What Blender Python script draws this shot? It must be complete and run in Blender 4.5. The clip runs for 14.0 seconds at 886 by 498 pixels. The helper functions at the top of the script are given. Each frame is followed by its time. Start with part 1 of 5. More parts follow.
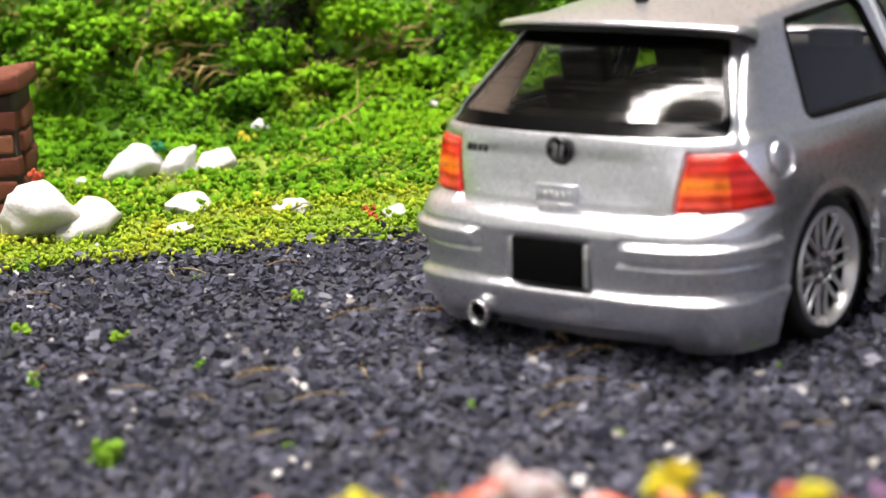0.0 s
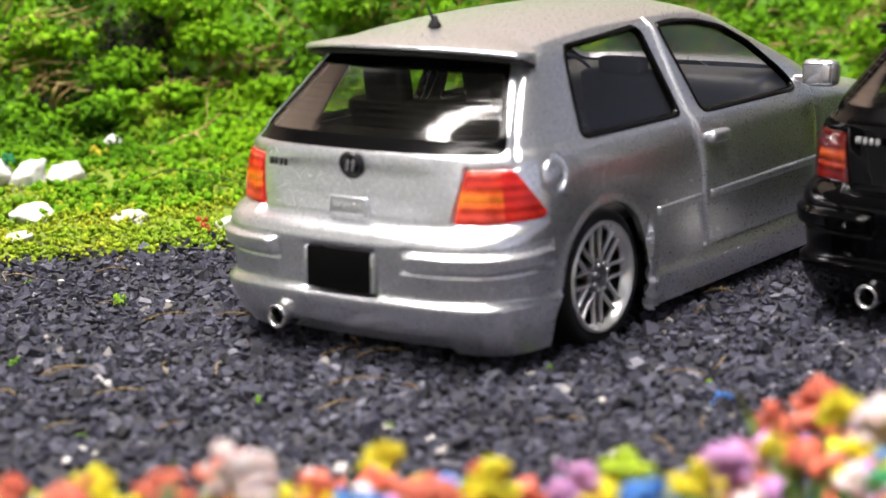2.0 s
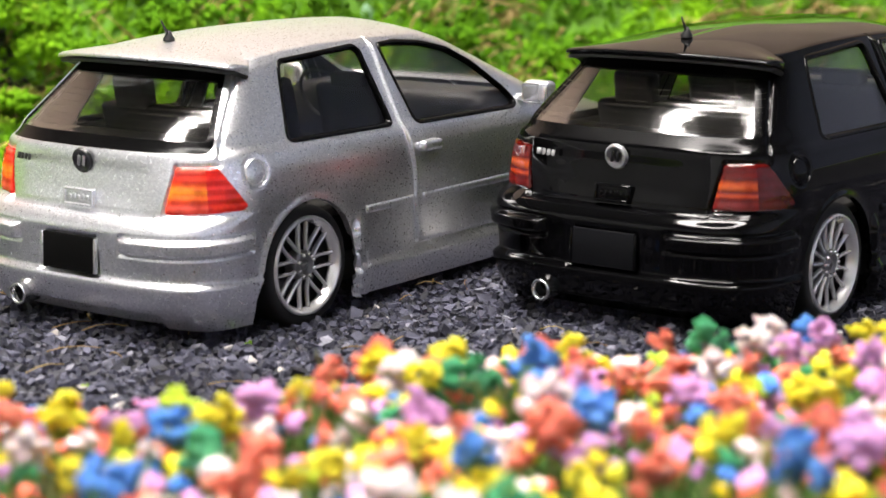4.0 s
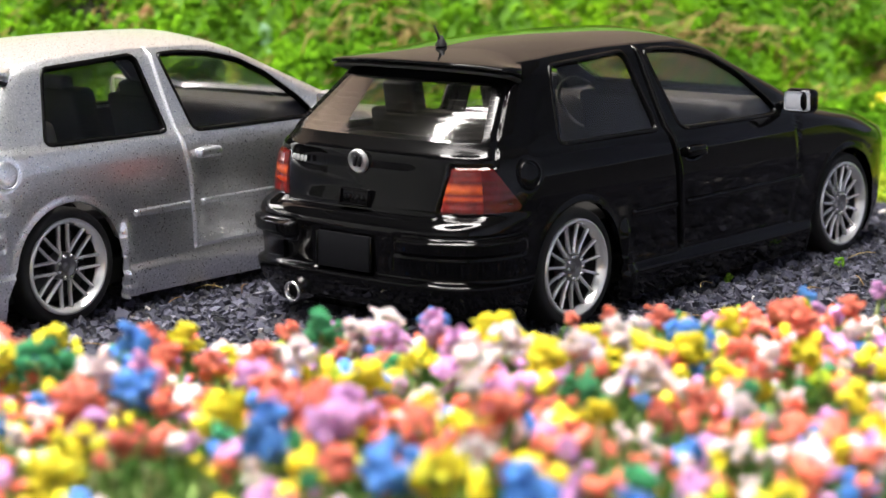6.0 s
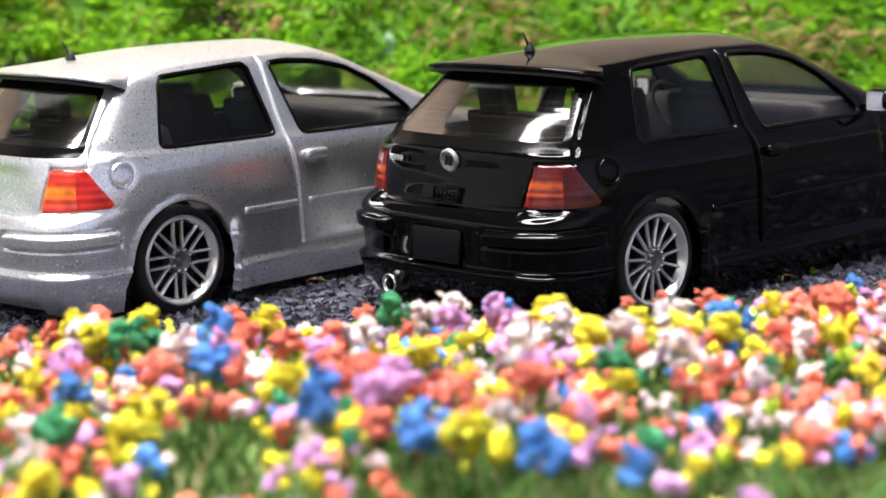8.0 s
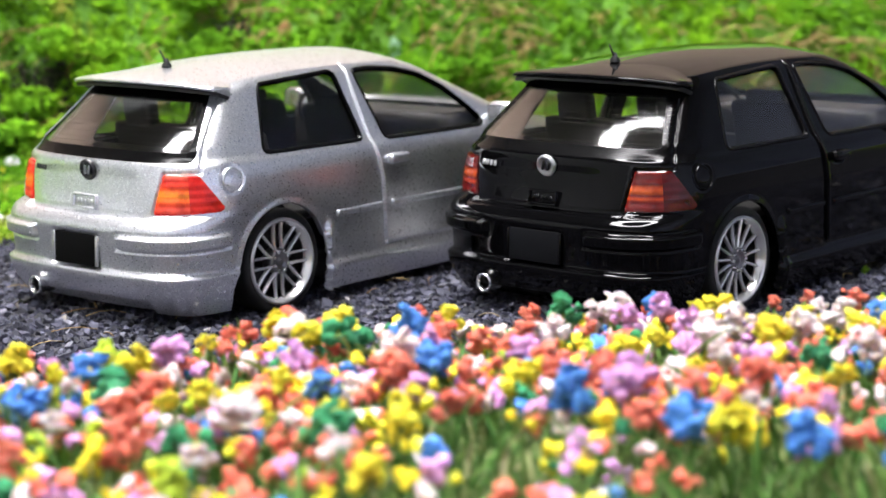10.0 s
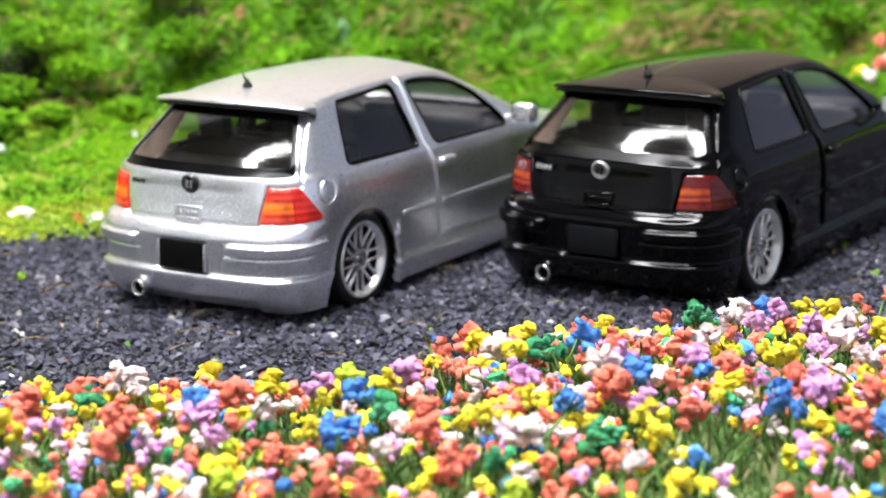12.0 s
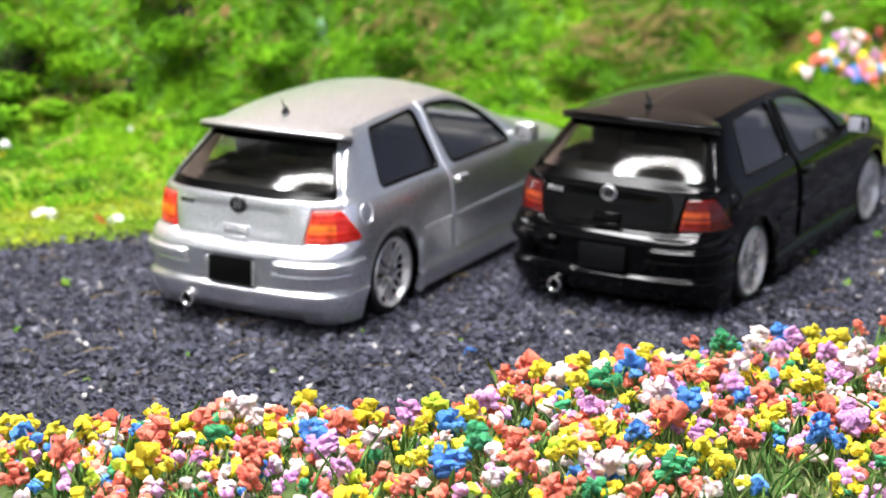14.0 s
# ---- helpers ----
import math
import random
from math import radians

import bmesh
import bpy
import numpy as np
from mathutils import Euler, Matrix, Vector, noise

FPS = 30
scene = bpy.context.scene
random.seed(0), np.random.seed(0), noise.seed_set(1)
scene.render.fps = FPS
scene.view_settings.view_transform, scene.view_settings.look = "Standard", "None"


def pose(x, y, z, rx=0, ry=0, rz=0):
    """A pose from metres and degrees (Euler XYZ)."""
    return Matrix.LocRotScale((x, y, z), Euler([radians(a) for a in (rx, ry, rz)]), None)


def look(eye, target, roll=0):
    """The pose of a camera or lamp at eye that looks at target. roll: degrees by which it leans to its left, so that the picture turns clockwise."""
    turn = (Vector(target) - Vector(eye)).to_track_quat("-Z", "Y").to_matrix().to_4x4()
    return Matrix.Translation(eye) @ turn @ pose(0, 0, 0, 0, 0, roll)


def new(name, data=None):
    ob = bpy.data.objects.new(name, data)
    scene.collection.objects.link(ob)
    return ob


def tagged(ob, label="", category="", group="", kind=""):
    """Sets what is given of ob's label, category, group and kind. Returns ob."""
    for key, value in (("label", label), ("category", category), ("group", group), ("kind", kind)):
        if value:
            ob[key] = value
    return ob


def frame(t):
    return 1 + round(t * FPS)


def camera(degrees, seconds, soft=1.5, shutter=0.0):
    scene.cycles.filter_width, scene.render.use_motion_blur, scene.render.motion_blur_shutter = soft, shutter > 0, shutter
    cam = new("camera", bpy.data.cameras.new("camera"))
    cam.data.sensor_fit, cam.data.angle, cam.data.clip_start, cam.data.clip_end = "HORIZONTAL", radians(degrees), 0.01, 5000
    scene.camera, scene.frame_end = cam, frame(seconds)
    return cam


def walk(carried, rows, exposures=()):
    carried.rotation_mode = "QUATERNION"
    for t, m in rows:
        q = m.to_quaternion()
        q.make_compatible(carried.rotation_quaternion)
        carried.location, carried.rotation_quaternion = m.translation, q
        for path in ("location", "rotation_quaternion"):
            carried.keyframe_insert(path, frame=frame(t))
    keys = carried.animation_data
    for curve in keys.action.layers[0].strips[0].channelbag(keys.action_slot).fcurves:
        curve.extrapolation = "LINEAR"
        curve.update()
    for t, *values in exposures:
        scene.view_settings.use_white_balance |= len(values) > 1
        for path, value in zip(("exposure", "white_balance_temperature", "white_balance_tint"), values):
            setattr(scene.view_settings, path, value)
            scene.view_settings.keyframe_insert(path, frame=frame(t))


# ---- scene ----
# A 1:64 diorama. All plans below are in metres of the full-size car; S turns them into true metres.
S = 1 / 64
cam = camera(25.0, 14.0, soft=1.5)
cam.data.dof.use_dof = True
cam.data.dof.focus_distance = 10.4 * S
cam.data.dof.aperture_fstop = 63.0
PATH = [
    (0, (4.656, -7.052, 2.232), (-0.347, -1.062, 0.473), -3.28),
    (0.5, (4.821, -7.055, 2.253), (-0.126, -0.994, 0.581), -2.70),
    (1, (5.012, -7.090, 2.254), (0.166, -0.948, 0.581), -2.42),
    (1.5, (5.211, -7.138, 2.261), (0.471, -0.918, 0.572), -2.10),
    (2, (5.433, -7.163, 2.272), (0.665, -0.964, 0.586), -2.12),
    (2.5, (5.734, -7.203, 2.270), (0.942, -1.011, 0.628), -1.94),
    (3, (6.195, -7.284, 2.276), (1.452, -1.045, 0.669), -1.31),
    (3.5, (6.688, -7.295, 2.284), (1.949, -1.050, 0.689), -0.77),
    (4, (7.122, -7.300, 2.310), (2.409, -1.033, 0.727), -0.54),
    (4.2, (7.287, -7.334, 2.325), (2.581, -1.062, 0.741), -0.57),
    (6.3, (8.865, -6.260, 2.171), (3.673, -0.343, 0.747), -1.06),
    (6.5, (8.923, -6.239, 2.167), (3.682, -0.364, 0.749), -1.21),
    (7, (9.065, -6.207, 2.163), (3.700, -0.442, 0.758), -1.42),
    (7.5, (9.252, -6.327, 2.177), (3.765, -0.674, 0.782), -1.59),
    (8, (9.441, -6.529, 2.194), (3.832, -0.996, 0.808), -1.85),
    (8.5, (9.494, -6.687, 2.188), (3.771, -1.265, 0.829), -2.00),
    (8.7, (9.448, -6.785, 2.194), (3.692, -1.396, 0.843), -2.08),
    (10.8, (8.351, -8.654, 2.622), (3.583, -2.399, 1.156), -1.22),
    (11, (8.246, -8.867, 2.716), (3.515, -2.588, 1.237), -1.45),
    (11.5, (8.014, -9.477, 2.993), (3.578, -3.035, 1.312), -1.32),
    (12, (7.942, -10.138, 3.258), (3.721, -3.594, 1.427), -1.26),
    (12.5, (7.858, -10.683, 3.618), (3.750, -4.078, 1.746), -1.01),
    (13, (7.696, -11.053, 3.944), (3.682, -4.417, 1.981), -0.81),
    (13.5, (7.549, -11.427, 4.082), (3.656, -4.733, 2.073), -0.43),
    (14, (7.533, -11.623, 4.184), (3.844, -4.854, 2.045), 0.02),
]
walk(cam, [(t, look(Vector(eye) * S, Vector(target) * S, roll)) for t, eye, target, roll in PATH],
     [(0, -.34, 6650, 14), (3.0, -.26, 6700, 14), (4.2, .03, 6700, 13), (6.3, .08, 6600, 12), (8.7, .08, 6350, 14), (10.8, .01, 6200, 13), (14, 0, 6250, 12)])
U, VV = Vector((.66, .7513, 0)), Vector((-.7513, .66, 0))  # along the gravel strip, and across it towards the bank

# ---- light: an added, unseen room, closed and dim, with one ring lamp overhead ----
world = bpy.data.worlds.new("room")
scene.world = world
world.use_nodes = True
world.node_tree.nodes["Background"].inputs[0].default_value = (.5, .48, .46, 1)
world.node_tree.nodes["Background"].inputs[1].default_value = .2
LAMP_AT, LAMP_IN, LAMP_OUT, LAMP_POWER = (-3.5, -5.5, 42), 9.6, 14.6, 70.0


# ---- mesh helpers ----
def mesh_of(name, v, tris, material=None, smooth=True, normals=None, groups=None):
    """A mesh from arrays of points (in car metres) and triangles; groups: material index of each."""
    me = bpy.data.meshes.new(name)
    v, tris = np.asarray(v, float) * S, np.asarray(tris, int)
    me.vertices.add(len(v))
    me.vertices.foreach_set("co", v.ravel())
    me.loops.add(tris.size)
    me.loops.foreach_set("vertex_index", tris.ravel())
    me.polygons.add(len(tris))
    me.polygons.foreach_set("loop_start", np.arange(0, tris.size, 3))
    me.polygons.foreach_set("use_smooth", np.full(len(tris), smooth))
    if groups is not None:
        me.polygons.foreach_set("material_index", np.asarray(groups, int))
    me.update(calc_edges=True)
    if normals is not None:
        me.normals_split_custom_set_from_vertices(np.asarray(normals, float).tolist())
    for m in material if isinstance(material, (list, tuple)) else [material]:
        if m is not None:
            me.materials.append(m)
    return me


def from_bm(name, bm, material, smooth=True):
    """A mesh from a bmesh in car metres."""
    bmesh.ops.recalc_face_normals(bm, faces=bm.faces)
    for f in bm.faces:
        f.smooth = smooth
    bmesh.ops.scale(bm, vec=(S, S, S), verts=bm.verts)
    me = bpy.data.meshes.new(name)
    bm.to_mesh(me)
    bm.free()
    me.materials.append(material)
    return me


def part(name, me, parent, label="", m=None):
    """One mesh object under a thing or a part."""
    ob = new(name, me)
    ob.parent = parent
    if m is not None:
        ob.matrix_basis = m
    return tagged(ob, label)


def at(x, y, z, rx=0, ry=0, rz=0):
    """A pose from car metres."""
    return pose(x * S, y * S, z * S, rx, ry, rz)


def street(u, v, z=0.0):
    p = U * u + VV * v
    return Vector((p.x, p.y, z))


def bm_box(sx, sy, sz, bevel=0.0, seg=2, at_=(0, 0, 0)):
    bm = bmesh.new()
    bmesh.ops.create_cube(bm, size=1)
    for w in bm.verts:
        w.co = Vector((w.co.x * sx + at_[0], w.co.y * sy + at_[1], w.co.z * sz + at_[2]))
    if bevel:
        bmesh.ops.bevel(bm, geom=bm.edges[:], offset=bevel, segments=seg, affect="EDGES", profile=.6)
    return bm


def lathe(profile, n=48):
    """Points and triangles of a profile of (x, radius) turned about the x axis."""
    p = np.array(profile, float)
    a = np.linspace(0, 2 * math.pi, n, endpoint=False)
    v = np.stack([np.repeat(p[:, :1], n, 1), p[:, 1:] * np.cos(a), p[:, 1:] * np.sin(a)], -1).reshape(-1, 3)
    r, c = np.meshgrid(np.arange(len(p) - 1), np.arange(n), indexing="ij")
    a0, a1, b0, b1 = r * n + c, r * n + (c + 1) % n, (r + 1) * n + c, (r + 1) * n + (c + 1) % n
    return v, np.concatenate([np.stack([a0, b0, b1], -1).reshape(-1, 3), np.stack([a0, b1, a1], -1).reshape(-1, 3)])


def tube(points, radii, n=8):
    """Points and triangles of a round bar along a polyline."""
    pts = [Vector(p) for p in points]
    rings, tris = [], []
    for k, p in enumerate(pts):
        d = (pts[min(k + 1, len(pts) - 1)] - pts[max(k - 1, 0)]).normalized()
        e = d.orthogonal().normalized()
        f = d.cross(e)
        for j in range(n):
            w = 2 * math.pi * j / n
            rings.append(p + (e * math.cos(w) + f * math.sin(w)) * radii[k])
    for k in range(len(pts) - 1):
        for j in range(n):
            q, s, t, o = k * n + j, k * n + (j + 1) % n, (k + 1) * n + j, (k + 1) * n + (j + 1) % n
            tris += [(q, s, o), (q, o, t)]
    for base in (0, (len(pts) - 1) * n):
        tris += [(base, base + j, base + j + 1) if base else (base, base + j + 1, base + j) for j in range(1, n - 1)]
    return np.array([tuple(r) for r in rings]), np.array(tris)


def joined(shapes):
    """One array of points and one of triangles from several."""
    vs, ts, k = [], [], 0
    for v, t in shapes:
        vs.append(v)
        ts.append(np.asarray(t) + k)
        k += len(v)
    return np.concatenate(vs), np.concatenate(ts)


def blob(rng, lumps, spread, size, sub=1, rough=.25):
    """A clump of several uneven lumps."""
    shapes = []
    for k in range(lumps):
        bm = bmesh.new()
        bmesh.ops.create_icosphere(bm, subdivisions=sub, radius=1)
        c = rng.normal(0, 1, 3)
        c *= (spread * rng.uniform(.4, 1) if k else 0) / np.linalg.norm(c)
        r = size * rng.uniform(.6, 1.1)
        v = np.array([tuple(w.co) for w in bm.verts])
        v = v * r * (1 + rng.uniform(-rough, rough, (len(v), 1))) * rng.uniform(.75, 1.2, 3) + c
        shapes.append((v, np.array([[w.index for w in f.verts] for f in bm.faces])))
        bm.free()
    return joined(shapes)


def scattered(shapes, places, sizes, rng, tilt=math.pi, squash=None, which=None):
    """Copies of shapes at places, each turned and sized, as one set of points and triangles."""
    which = rng.integers(0, len(shapes), len(places)) if which is None else which
    vs, ts, owner, k = [], [], [], 0
    for s, (v, t) in enumerate(shapes):
        idx = np.nonzero(which == s)[0]
        if not len(idx):
            continue
        a, b, c = rng.uniform(-math.pi, math.pi, len(idx)), rng.uniform(-tilt, tilt, len(idx)), rng.uniform(-tilt, tilt, len(idx))
        ca, sa, cb, sb, cc, sc = np.cos(a), np.sin(a), np.cos(b), np.sin(b), np.cos(c), np.sin(c)
        z, o = np.zeros_like(a), np.ones_like(a)
        rz = np.stack([ca, -sa, z, sa, ca, z, z, z, o], -1).reshape(-1, 3, 3)
        rx = np.stack([o, z, z, z, cb, -sb, z, sb, cb], -1).reshape(-1, 3, 3)
        ry = np.stack([cc, z, sc, z, o, z, -sc, z, cc], -1).reshape(-1, 3, 3)
        w = np.einsum("nij,kj->nki", rz @ rx @ ry, v) * sizes[idx][:, None, None]
        if squash is not None:
            w = w * squash
        vs.append((w + places[idx][:, None]).reshape(-1, 3))
        ts.append((t[None] + (np.arange(len(idx)) * len(v))[:, None, None]).reshape(-1, 3) + k)
        owner.append(np.repeat(idx, len(t)))
        k += len(idx) * len(v)
    return np.concatenate(vs), np.concatenate(ts), np.concatenate(owner)


# ---- materials ----
def material(name):
    m = bpy.data.materials.new(name)
    m.use_nodes = True
    nt = m.node_tree
    return m, nt, nt.nodes["Principled BSDF"]


def node(nt, kind, **values):
    n = nt.nodes.new(kind)
    for key, value in values.items():
        n.inputs[key.replace("_", " ")].default_value = value
    return n


def coords(nt, scale=64.0):
    """Object coordinates in car metres."""
    tc, mp = nt.nodes.new("ShaderNodeTexCoord"), nt.nodes.new("ShaderNodeMapping")
    mp.inputs["Scale"].default_value = (scale,) * 3
    nt.links.new(tc.outputs["Object"], mp.inputs["Vector"])
    return mp.outputs["Vector"]


def ramp(nt, source, stops):
    r = nt.nodes.new("ShaderNodeValToRGB")
    e = r.color_ramp.elements
    while len(e) < len(stops):
        e.new(.5)
    for k, (p, c) in enumerate(stops):
        e[k].position, e[k].color = p, (*c, 1)
    nt.links.new(source, r.inputs["Fac"])
    return r.outputs["Color"]


def mixed(nt, a, b, fac, blend="MIX"):
    n = nt.nodes.new("ShaderNodeMix")
    n.data_type, n.blend_type = "RGBA", blend
    for source, i in ((a, 6), (b, 7)):
        if isinstance(source, tuple):
            n.inputs[i].default_value = (*source, 1)
        else:
            nt.links.new(source, n.inputs[i])
    if isinstance(fac, float):
        n.inputs[0].default_value = fac
    else:
        nt.links.new(fac, n.inputs[0])
    return n.outputs[2]


def bumped(nt, bsdf, height, strength, distance=.0005):
    b = nt.nodes.new("ShaderNodeBump")
    b.inputs["Strength"].default_value, b.inputs["Distance"].default_value = strength, distance
    nt.links.new(height, b.inputs["Height"])
    nt.links.new(b.outputs["Normal"], bsdf.inputs["Normal"])


def noise_tex(nt, vec, scale, detail=4.0, rough=.6):
    n = node(nt, "ShaderNodeTexNoise", Scale=scale, Detail=detail, Roughness=rough)
    nt.links.new(vec, n.inputs["Vector"])
    return n.outputs["Fac"]


def plain(name, color, rough=.5, metal=0.0, coat=0.0, spread=.15, scale=20.0, bump=.1, spec=.5):
    """A plain surface with grain at two scales."""
    m, nt, b = material(name)
    vec = coords(nt)
    g = mixed(nt, tuple(c * (1 - spread) for c in color), tuple(min(1, c * (1 + spread)) for c in color), noise_tex(nt, vec, scale))
    g = mixed(nt, g, mixed(nt, g, (.62, .60, .57), 1.0, "MULTIPLY"), noise_tex(nt, vec, scale / 9, 2.0))
    nt.links.new(g, b.inputs["Base Color"])
    b.inputs["Roughness"].default_value, b.inputs["Metallic"].default_value = rough, metal
    b.inputs["Coat Weight"].default_value, b.inputs["Specular IOR Level"].default_value = coat, spec
    if bump:
        bumped(nt, b, noise_tex(nt, vec, scale * 3), bump, .00006)
    return m


def silver_paint():
    m, nt, b = material("silver_metallic_paint")
    vec = coords(nt)
    v = node(nt, "ShaderNodeTexVoronoi", Scale=175.0)
    nt.links.new(vec, v.inputs["Vector"])
    sep = nt.nodes.new("ShaderNodeSeparateColor")
    nt.links.new(v.outputs["Color"], sep.inputs["Color"])
    flake = ramp(nt, sep.outputs[0], [(0, (.60, .61, .635)), (.5, (.74, .75, .78)), (.85, (.84, .85, .88)), (.93, (.95, .955, .97)), (1, (1, 1, 1))])
    nt.links.new(mixed(nt, flake, (.78, .788, .81), ramp(nt, noise_tex(nt, vec, 3.0, 2.0), [(.3, (.1, .1, .1)), (.7, (.4, .4, .4))])), b.inputs["Base Color"])
    b.inputs["Metallic"].default_value = .94
    r = nt.nodes.new("ShaderNodeMapRange")
    r.inputs["To Min"].default_value, r.inputs["To Max"].default_value = .27, .37
    nt.links.new(sep.outputs[1], r.inputs["Value"])
    nt.links.new(r.outputs["Result"], b.inputs["Roughness"])
    b.inputs["Coat Weight"].default_value, b.inputs["Coat Roughness"].default_value = .3, .18
    # each flake lies at a slant of its own, a few of them far off
    geo, off, sc, add, nrm = (nt.nodes.new(k) for k in ("ShaderNodeNewGeometry",) + ("ShaderNodeVectorMath",) * 4)
    off.operation, sc.operation, nrm.operation = "SUBTRACT", "SCALE", "NORMALIZE"
    off.inputs[1].default_value = (.5, .5, .5)
    nt.links.new(v.outputs["Color"], off.inputs[0])
    nt.links.new(off.outputs[0], sc.inputs[0])
    wide = ramp(nt, sep.outputs[0], [(0, (.03, .03, .03)), (.90, (.04, .04, .04)), (.94, (.13, .13, .13)), (1, (.17, .17, .17))])
    nt.links.new(wide, sc.inputs["Scale"])
    nt.links.new(geo.outputs["Normal"], add.inputs[0])
    nt.links.new(sc.outputs[0], add.inputs[1])
    nt.links.new(add.outputs[0], nrm.inputs[0])
    nt.links.new(nrm.outputs[0], b.inputs["Normal"])
    return m


def black_paint():
    m, nt, b = material("black_gloss_paint")
    vec = coords(nt)
    dust = ramp(nt, noise_tex(nt, vec, 60.0, 6.0), [(0, (.0012, .0012, .0014)), (.7, (.0016, .0016, .0018)), (.8, (.004, .004, .0042))])
    nt.links.new(dust, b.inputs["Base Color"])
    b.inputs["Roughness"].default_value = .12
    b.inputs["Coat Weight"].default_value, b.inputs["Coat Roughness"].default_value = 1.0, .055
    b.inputs["Specular IOR Level"].default_value = 0.0
    b.inputs["Coat IOR"].default_value = 1.27
    bumped(nt, b, noise_tex(nt, vec, 5.0, 1.0), .05, .0004)
    return m


def glass(rough=.065, power=4.0, least=.075, ribs=0.0):
    """Clear moulded window plastic: see-through, with a gloss; ribs is the depth of fine level heater lines."""
    m, nt, b = material("window_plastic")
    nt.nodes.remove(b)
    clear, gloss, mix, fres = (nt.nodes.new("ShaderNode" + k) for k in ("BsdfTransparent", "BsdfGlossy", "MixShader", "LayerWeight"))
    clear.inputs[0].default_value = (.92, .91, .89, 1)
    gloss.inputs["Roughness"].default_value = rough
    vec = coords(nt)
    bp = nt.nodes.new("ShaderNodeBump")
    bp.inputs["Strength"].default_value, bp.inputs["Distance"].default_value = .12, .0003
    nt.links.new(noise_tex(nt, vec, 7.0, 2.0), bp.inputs["Height"])
    if ribs:
        wave, rib = nt.nodes.new("ShaderNodeTexWave"), nt.nodes.new("ShaderNodeBump")
        wave.bands_direction = "Z"
        wave.inputs["Scale"].default_value, wave.inputs["Distortion"].default_value, wave.inputs["Detail Scale"].default_value = 12.5, .5, .05
        rib.inputs["Strength"].default_value, rib.inputs["Distance"].default_value = 1.0, ribs
        nt.links.new(vec, wave.inputs["Vector"])
        nt.links.new(wave.outputs["Fac"], rib.inputs["Height"])
        nt.links.new(bp.outputs["Normal"], rib.inputs["Normal"])
        bp = rib
    nt.links.new(bp.outputs["Normal"], gloss.inputs["Normal"])
    curve_ = nt.nodes.new("ShaderNodeMath")
    curve_.operation = "POWER"
    curve_.inputs[1].default_value = power
    lift = nt.nodes.new("ShaderNodeMath")
    lift.operation = "MULTIPLY_ADD"
    lift.inputs[1].default_value, lift.inputs[2].default_value = .9, least
    nt.links.new(fres.outputs["Facing"], curve_.inputs[0])
    nt.links.new(curve_.outputs[0], lift.inputs[0])
    nt.links.new(lift.outputs[0], mix.inputs[0])
    nt.links.new(clear.outputs[0], mix.inputs[1])
    nt.links.new(gloss.outputs[0], mix.inputs[2])
    nt.links.new(mix.outputs[0], nt.nodes["Material Output"].inputs["Surface"])
    return m


def lens_plastic(name, color, rough=.06, bands=None):
    """Moulded lamp plastic with level ribs; bands: (height, colour) stops of the coloured strips."""
    m, nt, b = material(name)
    vec = coords(nt)
    w = node(nt, "ShaderNodeTexWave", Scale=7.0, Distortion=.5)
    w.bands_direction = "Z"
    nt.links.new(vec, w.inputs["Vector"])
    c = color
    if bands:
        sep, r = nt.nodes.new("ShaderNodeSeparateXYZ"), nt.nodes.new("ShaderNodeMapRange")
        nt.links.new(vec, sep.inputs[0])
        r.inputs["From Min"].default_value, r.inputs["From Max"].default_value = .62, .85
        nt.links.new(sep.outputs["Z"], r.inputs["Value"])
        c = ramp(nt, r.outputs["Result"], bands)
    c = mixed(nt, mixed(nt, c, (.84, .66, .66), 1.0, "MULTIPLY"), c, ramp(nt, w.outputs["Fac"], [(.0, (.5, .5, .5)), (.35, (1, 1, 1))]))
    c = mixed(nt, c, mixed(nt, c, (.62, .42, .42), 1.0, "MULTIPLY"), ramp(nt, noise_tex(nt, vec, 11.0, 3.0), [(.40, (0, 0, 0)), (.66, (1, 1, 1))]))
    nt.links.new(c, b.inputs["Base Color"])
    b.inputs["Roughness"].default_value = rough
    b.inputs["Coat Weight"].default_value, b.inputs["Specular IOR Level"].default_value = .5, .15
    bumped(nt, b, mixed(nt, w.outputs["Fac"], noise_tex(nt, vec, 9.0, 2.0), .6), .24, .0004)
    return m


def turf_mix(name, tones, dark, light, dry, island=.25, shift=0.0):
    """Foam turf: colour that drifts from tuft to tuft, darker and drier patches, a little difference from crumb to crumb."""
    m, nt, b = material(name)
    vec = coords(nt)
    c = ramp(nt, noise_tex(nt, vec, 5.5, 4.0, .65), [(.30, tones[0]), (.50, tones[1]), (.70, tones[2])])
    src = nt.nodes.new("ShaderNodeNewGeometry").outputs["Random Per Island"]
    c = mixed(nt, c, ramp(nt, src, [(0, tuple(.5 * x for x in tones[0])), (.5, tones[1]), (1, tuple(1.15 * x for x in tones[2]))]), island)
    c = mixed(nt, c, ramp(nt, noise_tex(nt, vec, 1.15, 3.0), [(.38 + shift, dark), (.50 + shift, (1, 1, 1)), (.64, light)]), 1.0, "MULTIPLY")
    c = mixed(nt, c, dry, ramp(nt, noise_tex(nt, vec, 1.9, 5.0, .7), [(.58, (0, 0, 0)), (.70, (.7, .7, .7))]))
    nt.links.new(c, b.inputs["Base Color"])
    b.inputs["Roughness"].default_value, b.inputs["Specular IOR Level"].default_value = .95, .08
    bumped(nt, b, noise_tex(nt, vec, 45.0, 5.0, .7), .3, .0003)
    return m


